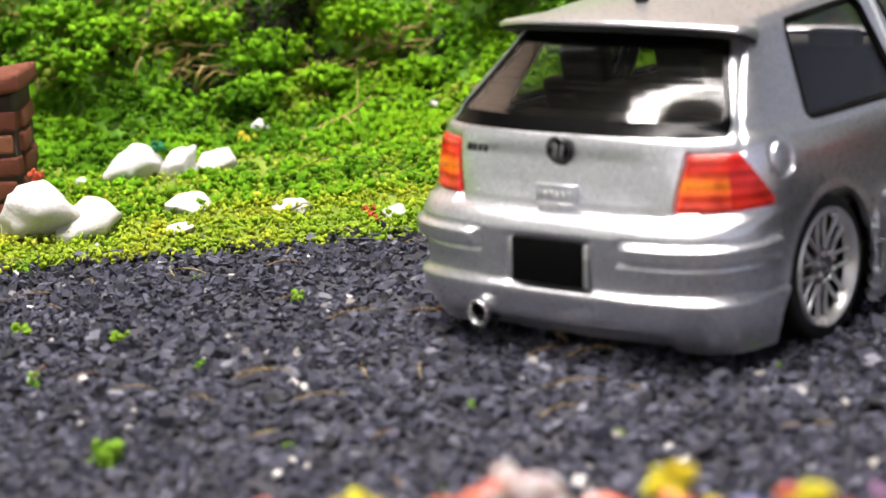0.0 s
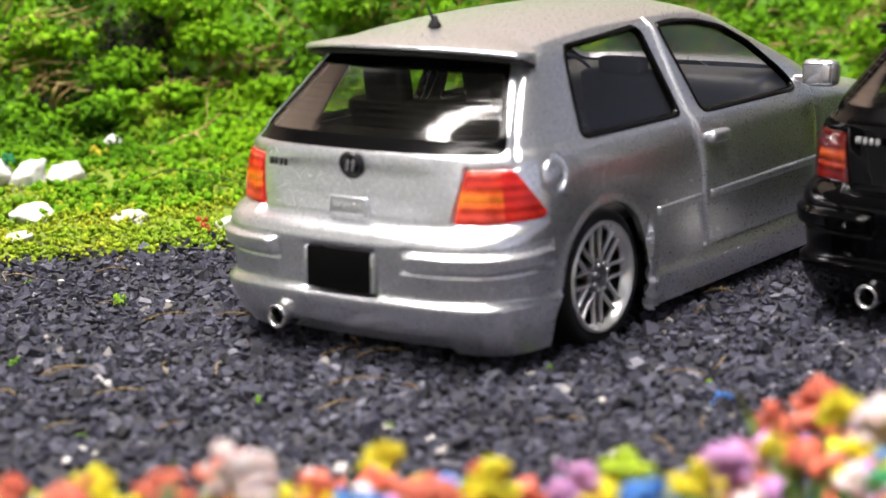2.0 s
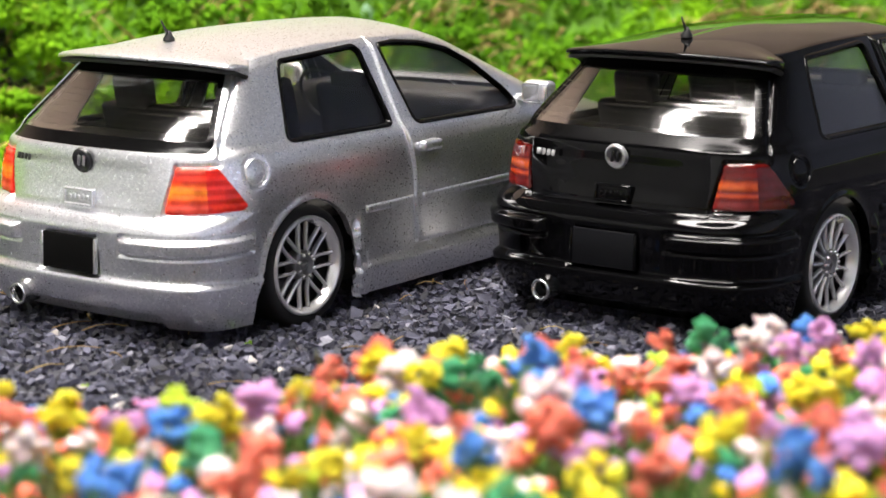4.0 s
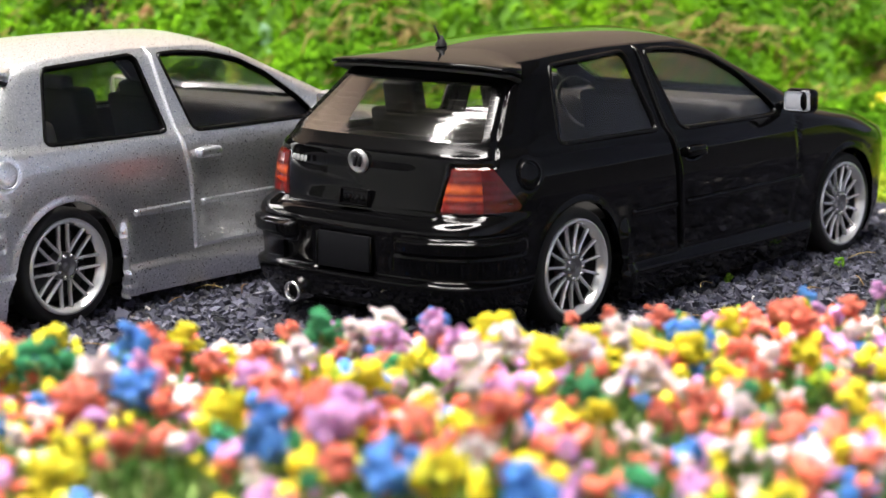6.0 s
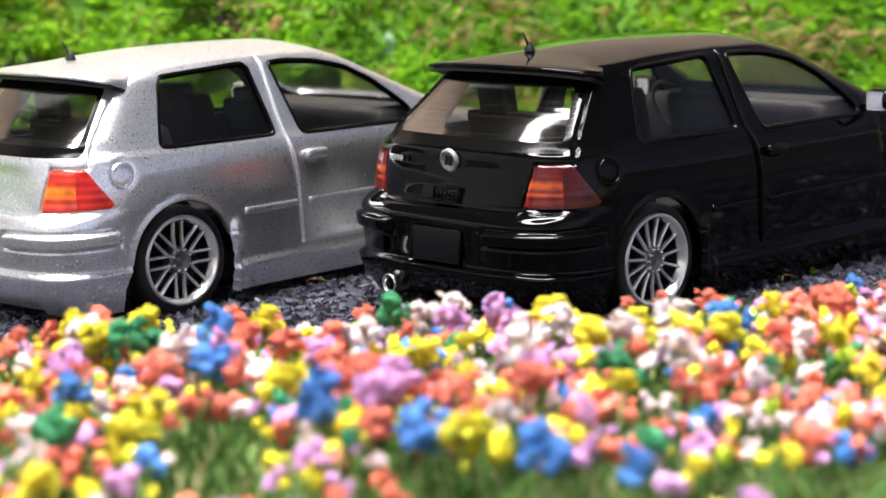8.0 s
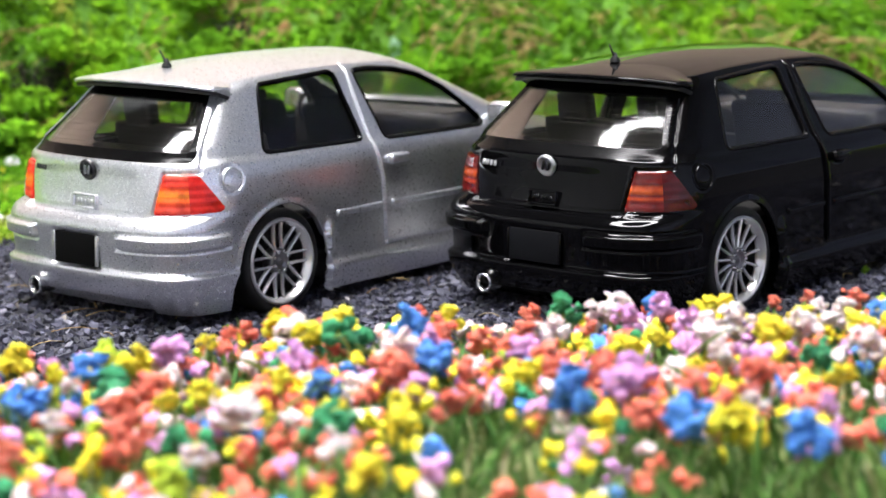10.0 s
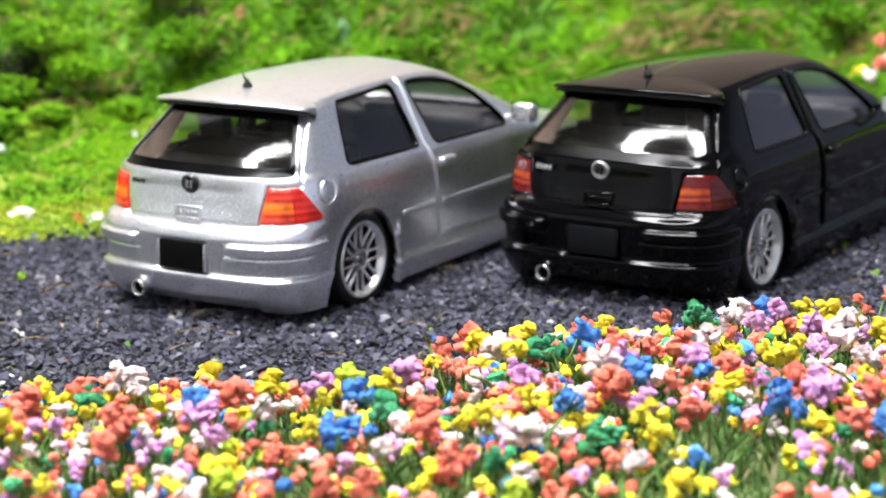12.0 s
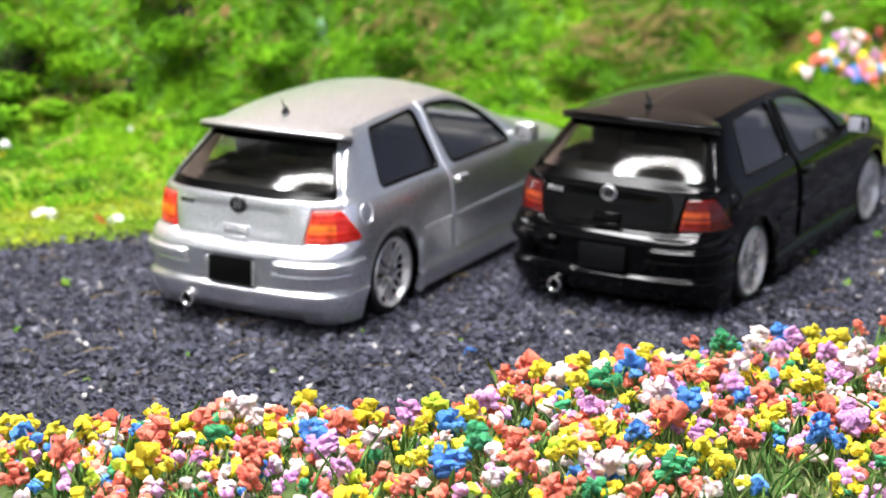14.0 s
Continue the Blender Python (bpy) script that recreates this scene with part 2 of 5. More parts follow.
def island_mix(name, stops, rough=.8, grain=60.0, bump=.3, object_random=False, translucent=0.0, patches=None, pits=.45, dry=None):
    """Colours that differ from piece to piece, with a fine grain."""
    m, nt, b = material(name)
    vec = coords(nt)
    if object_random:
        src = nt.nodes.new("ShaderNodeObjectInfo").outputs["Random"]
    else:
        src = nt.nodes.new("ShaderNodeNewGeometry").outputs["Random Per Island"]
    c = ramp(nt, src, stops)
    g = noise_tex(nt, vec, grain, 5.0, .7)
    c = mixed(nt, c, mixed(nt, c, (.02, .02, .015), pits), g)
    if patches:
        c = mixed(nt, c, ramp(nt, noise_tex(nt, vec, 1.1, 3.0), [(.36, patches[0]), (.5, (1, 1, 1)), (.64, patches[1])]), 1.0, "MULTIPLY")
    if dry:
        c = mixed(nt, c, dry, ramp(nt, noise_tex(nt, vec, 1.7, 4.0, .7), [(.60, (0, 0, 0)), (.70, (.75, .75, .75))]))
    nt.links.new(c, b.inputs["Base Color"])
    b.inputs["Roughness"].default_value = rough
    b.inputs["Specular IOR Level"].default_value = .25
    if translucent:
        b.inputs["Subsurface Weight"].default_value = translucent
        b.inputs["Subsurface Radius"].default_value = (.0006, .0006, .0004)
    bumped(nt, b, g, bump, .0003)
    return m


SILVER, BLACK, GLASS, REAR_GLASS = silver_paint(), black_paint(), glass(.05, 4.0, .05), glass(.09, 2.3, .0085, .000005)
SEAL = plain("black_window_seal", (.002, .002, .0022), .22, bump=0, spec=.12)
TRIM = plain("black_plastic", (.005, .005, .0055), .55)
CABIN = plain("cabin_plastic", (.016, .0145, .0135), .6)
PLATE = plain("blank_plate", (.0008, .0008, .0008), .85, bump=0, spec=.1)
PLATE_GREY = plain("dark_grey_plate", (.0022, .0025, .004), .6, bump=0, spec=.15)
RUBBER = plain("tyre_rubber", (.006, .006, .006), .75, scale=40.0, bump=.3)
CHROME = plain("chrome", (.80, .80, .81), .26, 1.0, spread=.08, bump=.05)
ALLOY = plain("alloy_rim", (.93, .93, .94), .27, .72, spread=.06, bump=.10)
DARK_ALLOY = plain("dark_metal", (.010, .010, .011), .5, .3)
RED_LENS = lens_plastic("red_lamp_lens", (.66, .020, .012))
DEEP_LENS = lens_plastic("deep_red_lamp_lens", (.055, .002, .0015))
AMBER_LENS = lens_plastic("amber_lamp_lens", None, bands=[(0, (.66, .04, .02)), (.16, (.78, .08, .045)), (.28, (.80, .06, .015)), (.38, (.95, .16, .012)), (.48, (.98, .30, .02)), (.58, (.95, .17, .012)), (.68, (.74, .045, .012)), (.84, (.66, .03, .015)), (.90, (.80, .12, .07)), (1, (.66, .04, .025))])
DEEP_AMBER = lens_plastic("deep_amber_lamp_lens", None, bands=[(0, (.13, .004, .003)), (.27, (.14, .005, .003)), (.34, (.38, .04, .006)), (.42, (.11, .006, .003)), (.50, (.42, .07, .008)), (.62, (.36, .05, .008)), (.68, (.10, .005, .003)), (1, (.09, .004, .003))])


# ---- the ground: one sheet with the gravel strip, the grassy verge, the bank and the flower bed ----
def soft_noise(x, y, s, seed):
    """Smooth value noise."""
    r = np.random.default_rng(seed)
    tab = r.uniform(-1, 1, (64, 64))
    xs, ys = x * s, y * s
    i, j = np.floor(xs).astype(int), np.floor(ys).astype(int)
    fx, fy = xs - i, ys - j
    fx, fy = fx * fx * (3 - 2 * fx), fy * fy * (3 - 2 * fy)
    g = lambda a, b: tab[a % 64, b % 64]  # noqa: E731
    return (g(i, j) * (1 - fx) + g(i + 1, j) * fx) * (1 - fy) + (g(i, j + 1) * (1 - fx) + g(i + 1, j + 1) * fx) * fy


FAR_EDGE, NEAR_EDGE = 2.05, -2.98


def near_edge(u):
    return NEAR_EDGE + .10 * soft_noise(u, u * 0, .8, 3) + .12 * np.clip((u - 1.8) / 2, 0, 1) - .35 * np.exp(-((u + .35) / .4) ** 2)


def far_edge(u):
    return FAR_EDGE + .10 * soft_noise(u, u * 0 + 5, .9, 4)


BANK_V = [2.0, 2.5, 4.2, 4.9, 5.2, 5.55, 5.85, 6.3, 7.0, 8.5, 12, 60]
BANK_Z = [0, .04, .08, .15, .40, .80, 1.12, 1.55, 1.95, 2.75, 3.6, 3.6]
HOLLOWS = [(-1.45, 5.45, .26, .55), (-3.2, 5.7, .5, .6), (-2.3, 6.1, .35, .5), (-.6, 6.2, .45, .5), (3.4, 5.9, .35, .4), (-4.6, 5.6, .4, .5), (-.2, 5.35, .2, .25), (1.7, 5.5, .25, .3), (6.6, 5.6, .4, .4)]

PITS = [(-1.5, 5.62, .17, .55), (-1.25, 5.75, .12, .35), (-2.85, 5.85, .22, .5), (-.9, 5.42, .16, .35), (-2.3, 5.6, .12, .3), (-3.3, 5.4, .2, .4), (-.2, 5.5, .12, .25), (3.3, 5.7, .16, .3), (2.5, 5.3, .10, .2)]


def height(u, v):
    """The ground's height at a place along and across the strip."""
    u, v = np.asarray(u, float), np.asarray(v, float)
    bank = np.interp(v, BANK_V, BANK_Z)
    w = v
    for a, b, wide, deep in HOLLOWS:
        w = w - deep * np.exp(-((u - a) / wide) ** 2 - ((v - b) / wide) ** 2)
    bank = np.where(v > 4, np.interp(w, BANK_V, BANK_Z), bank)
    bank = bank + np.clip((v - 4.6) / 1.2, 0, 1) * (.18 * soft_noise(u, v, .8, 1) + .17 * soft_noise(u, v, 2.0, 2) + .08 * soft_noise(u, v, 4.6, 12))
    bank = bank + np.clip((v - 2.2) / .5, 0, 1) * .025 * soft_noise(u, v, 3.5, 6)
    for a, b, wide, deep in PITS:
        bank = bank - deep * np.exp(-(((u - a) / wide) ** 2 + ((v - b) / wide) ** 2))
    e = near_edge(u)
    bed = np.interp(e - v, [0, .2, .55, 1.7, 3.5, 60], [0, .17, .31, .34, .32, .30]) + np.clip(e - v, 0, 1) * .05 * soft_noise(u, v, 1.6, 7)
    road = .012 * soft_noise(u, v, 1.3, 8) - .012
    return np.where(v > FAR_EDGE - .05, np.maximum(bank, road), np.where(v < e, bed, road))


def axis_steps(fine0, fine1, step_, far0, far1):
    a = np.arange(fine0, fine1, step_)
    return np.r_[np.linspace(far0, fine0, 14)[:-1], a, np.linspace(fine1, far1, 14)]


def build_ground():
    us, vs = axis_steps(-9, 13, .11, -34, 34), axis_steps(-7, 9, .09, -26, 26)
    u, v = np.meshgrid(us, vs, indexing="ij")
    z = height(u, v)
    p = np.stack([u * U.x + v * VV.x, u * U.y + v * VV.y, z], -1)
    ids = np.arange(u.size).reshape(u.shape)
    a, b, c, d = ids[:-1, :-1].ravel(), ids[1:, :-1].ravel(), ids[1:, 1:].ravel(), ids[:-1, 1:].ravel()
    tris = np.concatenate([np.stack([a, b, c], -1), np.stack([a, c, d], -1)])
    cu, cv = u.ravel()[tris].mean(1), v.ravel()[tris].mean(1)
    kind = np.where(cv > far_edge(cu), np.where(cv > 4.7, 2, 1), np.where(cv < near_edge(cu) - .1, np.where(cv < -8.8, 4, 3), 0))
    return mesh_of("ground", p.reshape(-1, 3), tris, [GROUND_DUST, VERGE_SOIL, BANK_MOSS, BED_SOIL, BOUNCE_SHEET], True, None, kind)


GROUND_DUST = plain("gravel_bed_dust", (.036, .036, .046), .9, scale=30.0, spread=.4)
VERGE_SOIL = plain("verge_turf_mat", (.19, .27, .02), .9, scale=14.0, spread=.5, bump=.5)
BANK_MOSS = plain("bank_turf_mat", (.095, .24, .010), .9, scale=9.0, spread=.6, bump=.5)
BED_SOIL = plain("bed_turf_mat", (.075, .125, .024), .9, scale=16.0, spread=.5, bump=.5)
# unseen outer part of the sheet, pale to bounce light onto the bumpers
BOUNCE_SHEET = plain("pale_bounce_sheet", (.62, .62, .63), .6, scale=2.0, spread=.1)
WALL_DARK = plain("dim_wall_paint", (.24, .25, .27), .85, scale=.8, spread=.05)
WALL_PALE = plain("pale_wall_paint", (.80, .83, .88), .85, scale=.8, spread=.05)
CEILING_PAINT = plain("ceiling_paint", (.24, .235, .23), .85, scale=.8, spread=.05)
WALL_BLUE = plain("pale_blue_wall_paint", (.52, .58, .78), .85, scale=.8, spread=.05)
GREY_REFLECTOR = plain("grey_reflector_board", (.36, .37, .39), .8, scale=1.5, spread=.08)
BOARD = plain("brown_board", (.34, .25, .205), .8, scale=1.5, spread=.08)
tagged(new("ground", build_ground()), "diorama base with gravel strip, turf bank and bed", "ground", kind="structure")


def wall(name, sx, sy, sz, x, y, z, mat):
    ob = new(name, from_bm(name, bm_box(sx, sy, sz), mat, False))
    ob.matrix_world = at(x, y, z)
    return tagged(ob, "plain painted room wall, unseen, toned for reflections on the cars", "wall", kind="structure")


# unseen room added round the diorama; its tones shape reflections and fill light
ROOM, NEAR, TOP = 64, 48, 62
MID = (ROOM - NEAR) / 2
wall("wall_north", ROOM + NEAR, 1.5, TOP + 6, -MID, ROOM, TOP / 2, WALL_BLUE)
wall("wall_south", ROOM + NEAR, 1.5, TOP + 6, -MID, -NEAR, TOP / 2, WALL_PALE)
wall("wall_west", 1.5, ROOM + NEAR - 1.6, TOP + 6, -ROOM, MID, TOP / 2, WALL_DARK)
wall("wall_east", 1.5, ROOM + NEAR - 1.6, TOP + 6, NEAR, MID, TOP / 2, WALL_BLUE)
tagged(wall("ceiling", 2 * ROOM + 2, 2 * ROOM + 2, 1.5, 0, 0, TOP + 3.8, CEILING_PAINT), "plain painted ceiling, unseen, added for fill light", "ceiling")

tagged(wall("floor", ROOM + NEAR - 2, ROOM + NEAR - 2, 1.0, -MID, MID, -.6, WALL_PALE), "pale smooth floor added under the diorama, unseen", "floor")

# a brown board behind the bank; an unseen grey reflector added at its end
for u0, v0, turn, long, mat in ((0, 27, 0, 78, BOARD), (-38.2, -5, 90, 60, GREY_REFLECTOR)):
    p = street(u0, v0, 12)
    ob = new("backdrop_board", from_bm("backdrop_board", bm_box(long, 1.0, 28, .1, 1), mat, False))
    ob.matrix_world = at(p.x, p.y, p.z, 0, 0, math.degrees(math.atan2(U.y, U.x)) + turn)
    tagged(ob, "plain " + ("brown" if mat is BOARD else "grey") + " board standing behind the diorama, out of view", "backdrop", kind="structure")

# the ring lamp
WHITE_METAL = plain("white_lamp_metal", (.7, .7, .68), .4)
GLOW, nt, glow_bsdf = material("lamp_diffuser")
glow_bsdf.inputs["Base Color"].default_value = (.8, .8, .8, 1)
glow_bsdf.inputs["Emission Color"].default_value = (1, .975, .945, 1)
glow_bsdf.inputs["Emission Strength"].default_value = LAMP_POWER
light = new("ring_lamp")
light.matrix_world = at(*LAMP_AT)
tagged(light, "white ring lamp hanging over the diorama", "lamp")
upright = pose(0, 0, 0, 0, -90, 0)
v, t = lathe([(.9, LAMP_IN - .6), (1.6, LAMP_IN), (1.6, LAMP_OUT), (.9, LAMP_OUT + .6), (-.2, LAMP_OUT + .6), (-.2, LAMP_OUT + .1), (.5, LAMP_OUT + .1), (.5, LAMP_IN - .1), (-.2, LAMP_IN - .1), (-.2, LAMP_IN - .6), (.9, LAMP_IN - .6)], 64)
part("lamp_housing", mesh_of("lamp_housing", v, t, WHITE_METAL), light, m=upright)
v, t = lathe([(.1, LAMP_IN), (-.1, LAMP_IN), (-.1, LAMP_OUT), (.1, LAMP_OUT), (.1, LAMP_IN)], 64)
part("lamp_diffuser", mesh_of("lamp_diffuser", v, t, GLOW, False), light, "glowing white ring", upright)
for a in (0, 120, 240):
    x, y = (LAMP_IN + LAMP_OUT) / 2 * math.cos(math.radians(a)), (LAMP_IN + LAMP_OUT) / 2 * math.sin(math.radians(a))
    part("hanger", mesh_of("hanger", *tube([(x, y, 1.5), (x, y, TOP + 3.2 - LAMP_AT[2])], [.2, .2]), WHITE_METAL), light)
# ---- the cars' shape: plan outlines stacked by height, then a crowned roof ----
def curve(table, z):
    """Smooth monotone curve through (z, value) pairs."""
    xs, ys = np.array(table, float).T
    h, d = np.diff(xs), np.diff(ys) / np.diff(xs)
    m = np.r_[d[0], np.where(d[:-1] * d[1:] > 0, 2 * d[:-1] * d[1:] / np.where(d[:-1] + d[1:] == 0, 1, d[:-1] + d[1:]), 0), d[-1]]
    z = np.clip(z, xs[0], xs[-1])
    k = np.clip(np.searchsorted(xs, z) - 1, 0, len(h) - 1)
    t = (z - xs[k]) / h[k]
    return (ys[k] * (1 + 2 * t) * (1 - t) ** 2 + ys[k + 1] * t * t * (3 - 2 * t)
            + h[k] * (m[k] * t * (1 - t) ** 2 - m[k + 1] * t * t * (1 - t)))


REAR = [(.075, -.75), (.14, -.80), (.20, -.835), (.28, -.86), (.298, -.858), (.309, -.832), (.33, -.830), (.45, -.836), (.53, -.84), (.552, -.832), (.585, -.800), (.612, -.763), (.624, -.746),
        (.70, -.735), (.80, -.717), (.885, -.695), (.908, -.675), (1.25, -.35), (1.31, -.29), (1.335, -.26)]
WIDE = [(.075, .785), (.2, .81), (.33, .818), (.5, .825), (.66, .832), (.78, .826), (.87, .80), (.92, .762), (1.0, .722), (1.1, .672), (1.2, .622), (1.29, .575), (1.335, .53)]
NOSE = [(.075, 3.25), (.2, 3.34), (.45, 3.38), (.6, 3.38), (.66, 3.36), (.72, 3.25), (.79, 3.02), (.85, 2.66), (.90, 2.42), (.94, 2.32), (1.0, 2.2), (1.1, 2.0),
        (1.2, 1.79), (1.29, 1.58), (1.335, 1.44)]
ROUND = [(.1, 3.6), (.58, 3.8), (.62, 3.3), (.8, 3.3), (.92, 3.5), (1.0, 4.2), (1.335, 4.4)]
CORNER = [(.1, .5), (.6, .5), (.9, .5), (1.0, .46), (1.335, .40)]
NOSE_IN = [(.1, .7), (.6, .75), (.75, .8), (.9, .6), (1.0, .42), (1.335, .36)]
NOSE_ROUND = [(.1, 2.5), (.7, 2.6), (.9, 3.0), (1.335, 3.4)]
N_REAR, N_SIDE, N_NOSE, N_UP, N_ROOF, Z_LOW, Z_RAIL = 120, 130, 30, 144, 22, .075, 1.335


def roofline(y):
    return 1 - np.where(y < .65, .13, .06) * np.clip((y - .65) / .95, -1.2, 1.2) ** 2


def evenly(x, y, n):
    """n points at even steps along a polyline."""
    s = np.r_[0, np.cumsum(np.hypot(np.diff(x), np.diff(y)))]
    t = np.linspace(0, s[-1], n)
    return np.interp(t, s, x), np.interp(t, s, y)


def half_outline(z):
    """Half the plan outline at a height, from the tail's middle round the right side to the nose's middle."""
    w, yr, yf = (float(curve(c, np.array([z]))[0]) for c in (WIDE, REAR, NOSE))
    n, dr, df, m = (float(curve(c, np.array([z]))[0]) for c in (ROUND, CORNER, NOSE_IN, NOSE_ROUND))
    a = np.linspace(0, math.pi / 2, 400)
    xr, yy = evenly(w * np.sin(a) ** (2 / n), yr + dr - dr * np.cos(a) ** (2 / n), N_REAR)
    xn, yn = evenly(w * np.cos(a) ** (2 / m), yf - df + df * np.sin(a) ** (2 / m), N_NOSE)
    ys = np.linspace(yr + dr, yf - df, N_SIDE + 2)[1:-1]
    x, y = np.r_[xr, np.full(N_SIDE, w), xn], np.r_[yy, ys, yn]
    return x * (1 - .012 * ((y - 1.2) / 1.5) ** 2 * (x / w)), y


def car_grid():
    """Rows of points (row, point, xyz) of the whole shell, left half and right half, the tail's middle at the centre column."""
    rows = []
    for z in np.linspace(Z_LOW, Z_RAIL, N_UP):
        x, y = half_outline(z)
        zz = np.where(z > .9, .9 + (z - .9) * roofline(y), z)
        rows.append(np.stack([x, y, zz], -1))
    top = rows[-1]
    for k in np.linspace(0, 1, N_ROOF + 1)[1:]:
        yc = .5
        y = top[:, 1] * (1 - k) + k * (yc + .8 * (top[:, 1] - yc))
        x = top[:, 0] * (1 - k)
        rows.append(np.stack([x, y, .9 + (Z_RAIL - .9) * roofline(y) + .06 * (1 - (1 - k) ** 2)], -1))
    half = np.array(rows)
    mirrored = half[:, :0:-1] * np.array([-1, 1, 1])
    return np.concatenate([mirrored, half], 1)


def inside(p, poly):
    """Which points (n, 2) lie in a polygon."""
    x, y = p[:, 0], p[:, 1]
    hit = np.zeros(len(p), bool)
    a = np.array(poly, float)
    for (x0, y0), (x1, y1) in zip(a, np.roll(a, -1, 0)):
        if y0 != y1:
            hit ^= ((y0 > y) != (y1 > y)) & (x < (x1 - x0) * (y - y0) / (y1 - y0) + x0)
    return hit


def rounded(poly, r, n=5):
    """A polygon with its corners rounded."""
    out, m = [], len(poly)
    for k in range(m):
        p, a, b = Vector(poly[k]), Vector(poly[k - 1]), Vector(poly[(k + 1) % m])
        da, db = a - p, b - p
        s = min(r, .45 * da.length, .45 * db.length)
        p0, p1 = p + da.normalized() * s, p + db.normalized() * s
        out += [tuple(p0 * (1 - t) ** 2 + p * 2 * t * (1 - t) + p1 * t * t) for t in np.linspace(0, 1, n)]
    return out


def shrunk(poly, d):
    """A convex polygon moved inwards by d."""
    a = np.array(poly, float)
    c = a.mean(0)
    out = []
    for k in range(len(a)):
        t0, t1 = a[k] - a[k - 1], a[(k + 1) % len(a)] - a[k]
        n = np.array([-(t0 / (np.hypot(*t0) + 1e-9) + t1 / (np.hypot(*t1) + 1e-9))[1], (t0 / (np.hypot(*t0) + 1e-9) + t1 / (np.hypot(*t1) + 1e-9))[0]])
        n /= np.hypot(*n) + 1e-9
        out.append(a[k] + n * d * (1 if n @ (c - a[k]) > 0 else -1))
    return [tuple(p) for p in out]


def ring(cx, cy, r, n=40):
    return [(cx + r * math.cos(a), cy + r * math.sin(a)) for a in np.linspace(0, 2 * math.pi, n, endpoint=False)]


def away(p, line):
    """Distance of points (n, 2) from a polyline."""
    best = np.full(len(p), 9.0)
    a = np.array(line, float)
    for s, e in zip(a[:-1], a[1:]):
        d = e - s
        t = np.clip(((p - s) @ d) / (d @ d + 1e-12), 0, 1)
        best = np.minimum(best, np.hypot(*(p - s - t[:, None] * d).T))
    return best


def step(x, a, b):
    t = np.clip((x - a) / (b - a), 0, 1)
    return t * t * (3 - 2 * t)


def bar(x, a, b, soft):
    return step(x, a - soft, a + soft) * (1 - step(x, b - soft, b + soft))


AXLE, REACH, HUB, TYRE_R, RIM_R = .288, 2.511, .80, .302, .247
TAIL_LAMP = [(.53, .622), (.572, .842), (.775, .845), (.845, .765), (.945, .655), (.925, .636)]
QUARTER = [(-.09, .905), (.06, 1.287), (.695, 1.318), (.735, .897)]
DOOR_PANE = [(.905, .884), (.835, 1.305), (1.0, 1.312), (1.21, 1.292), (1.42, 1.242), (1.60, 1.15), (1.78, 1.0), (1.85, .91), (1.79, .874)]
DOOR = [(.862, .262), (.825, .67), (.785, .9), (.79, 1.2), (.80, 1.335), (1.2, 1.325), (1.47, 1.27), (1.66, 1.17), (1.86, 1.0), (1.97, .88), (1.99, .5), (1.93, .262)]
GATE = [(0, .612), (.522, .612), (.575, .848), (.795, .85), (.755, 1.245), (.74, 1.32), (0, 1.32)]
FUEL = (-.363, .805, .068)


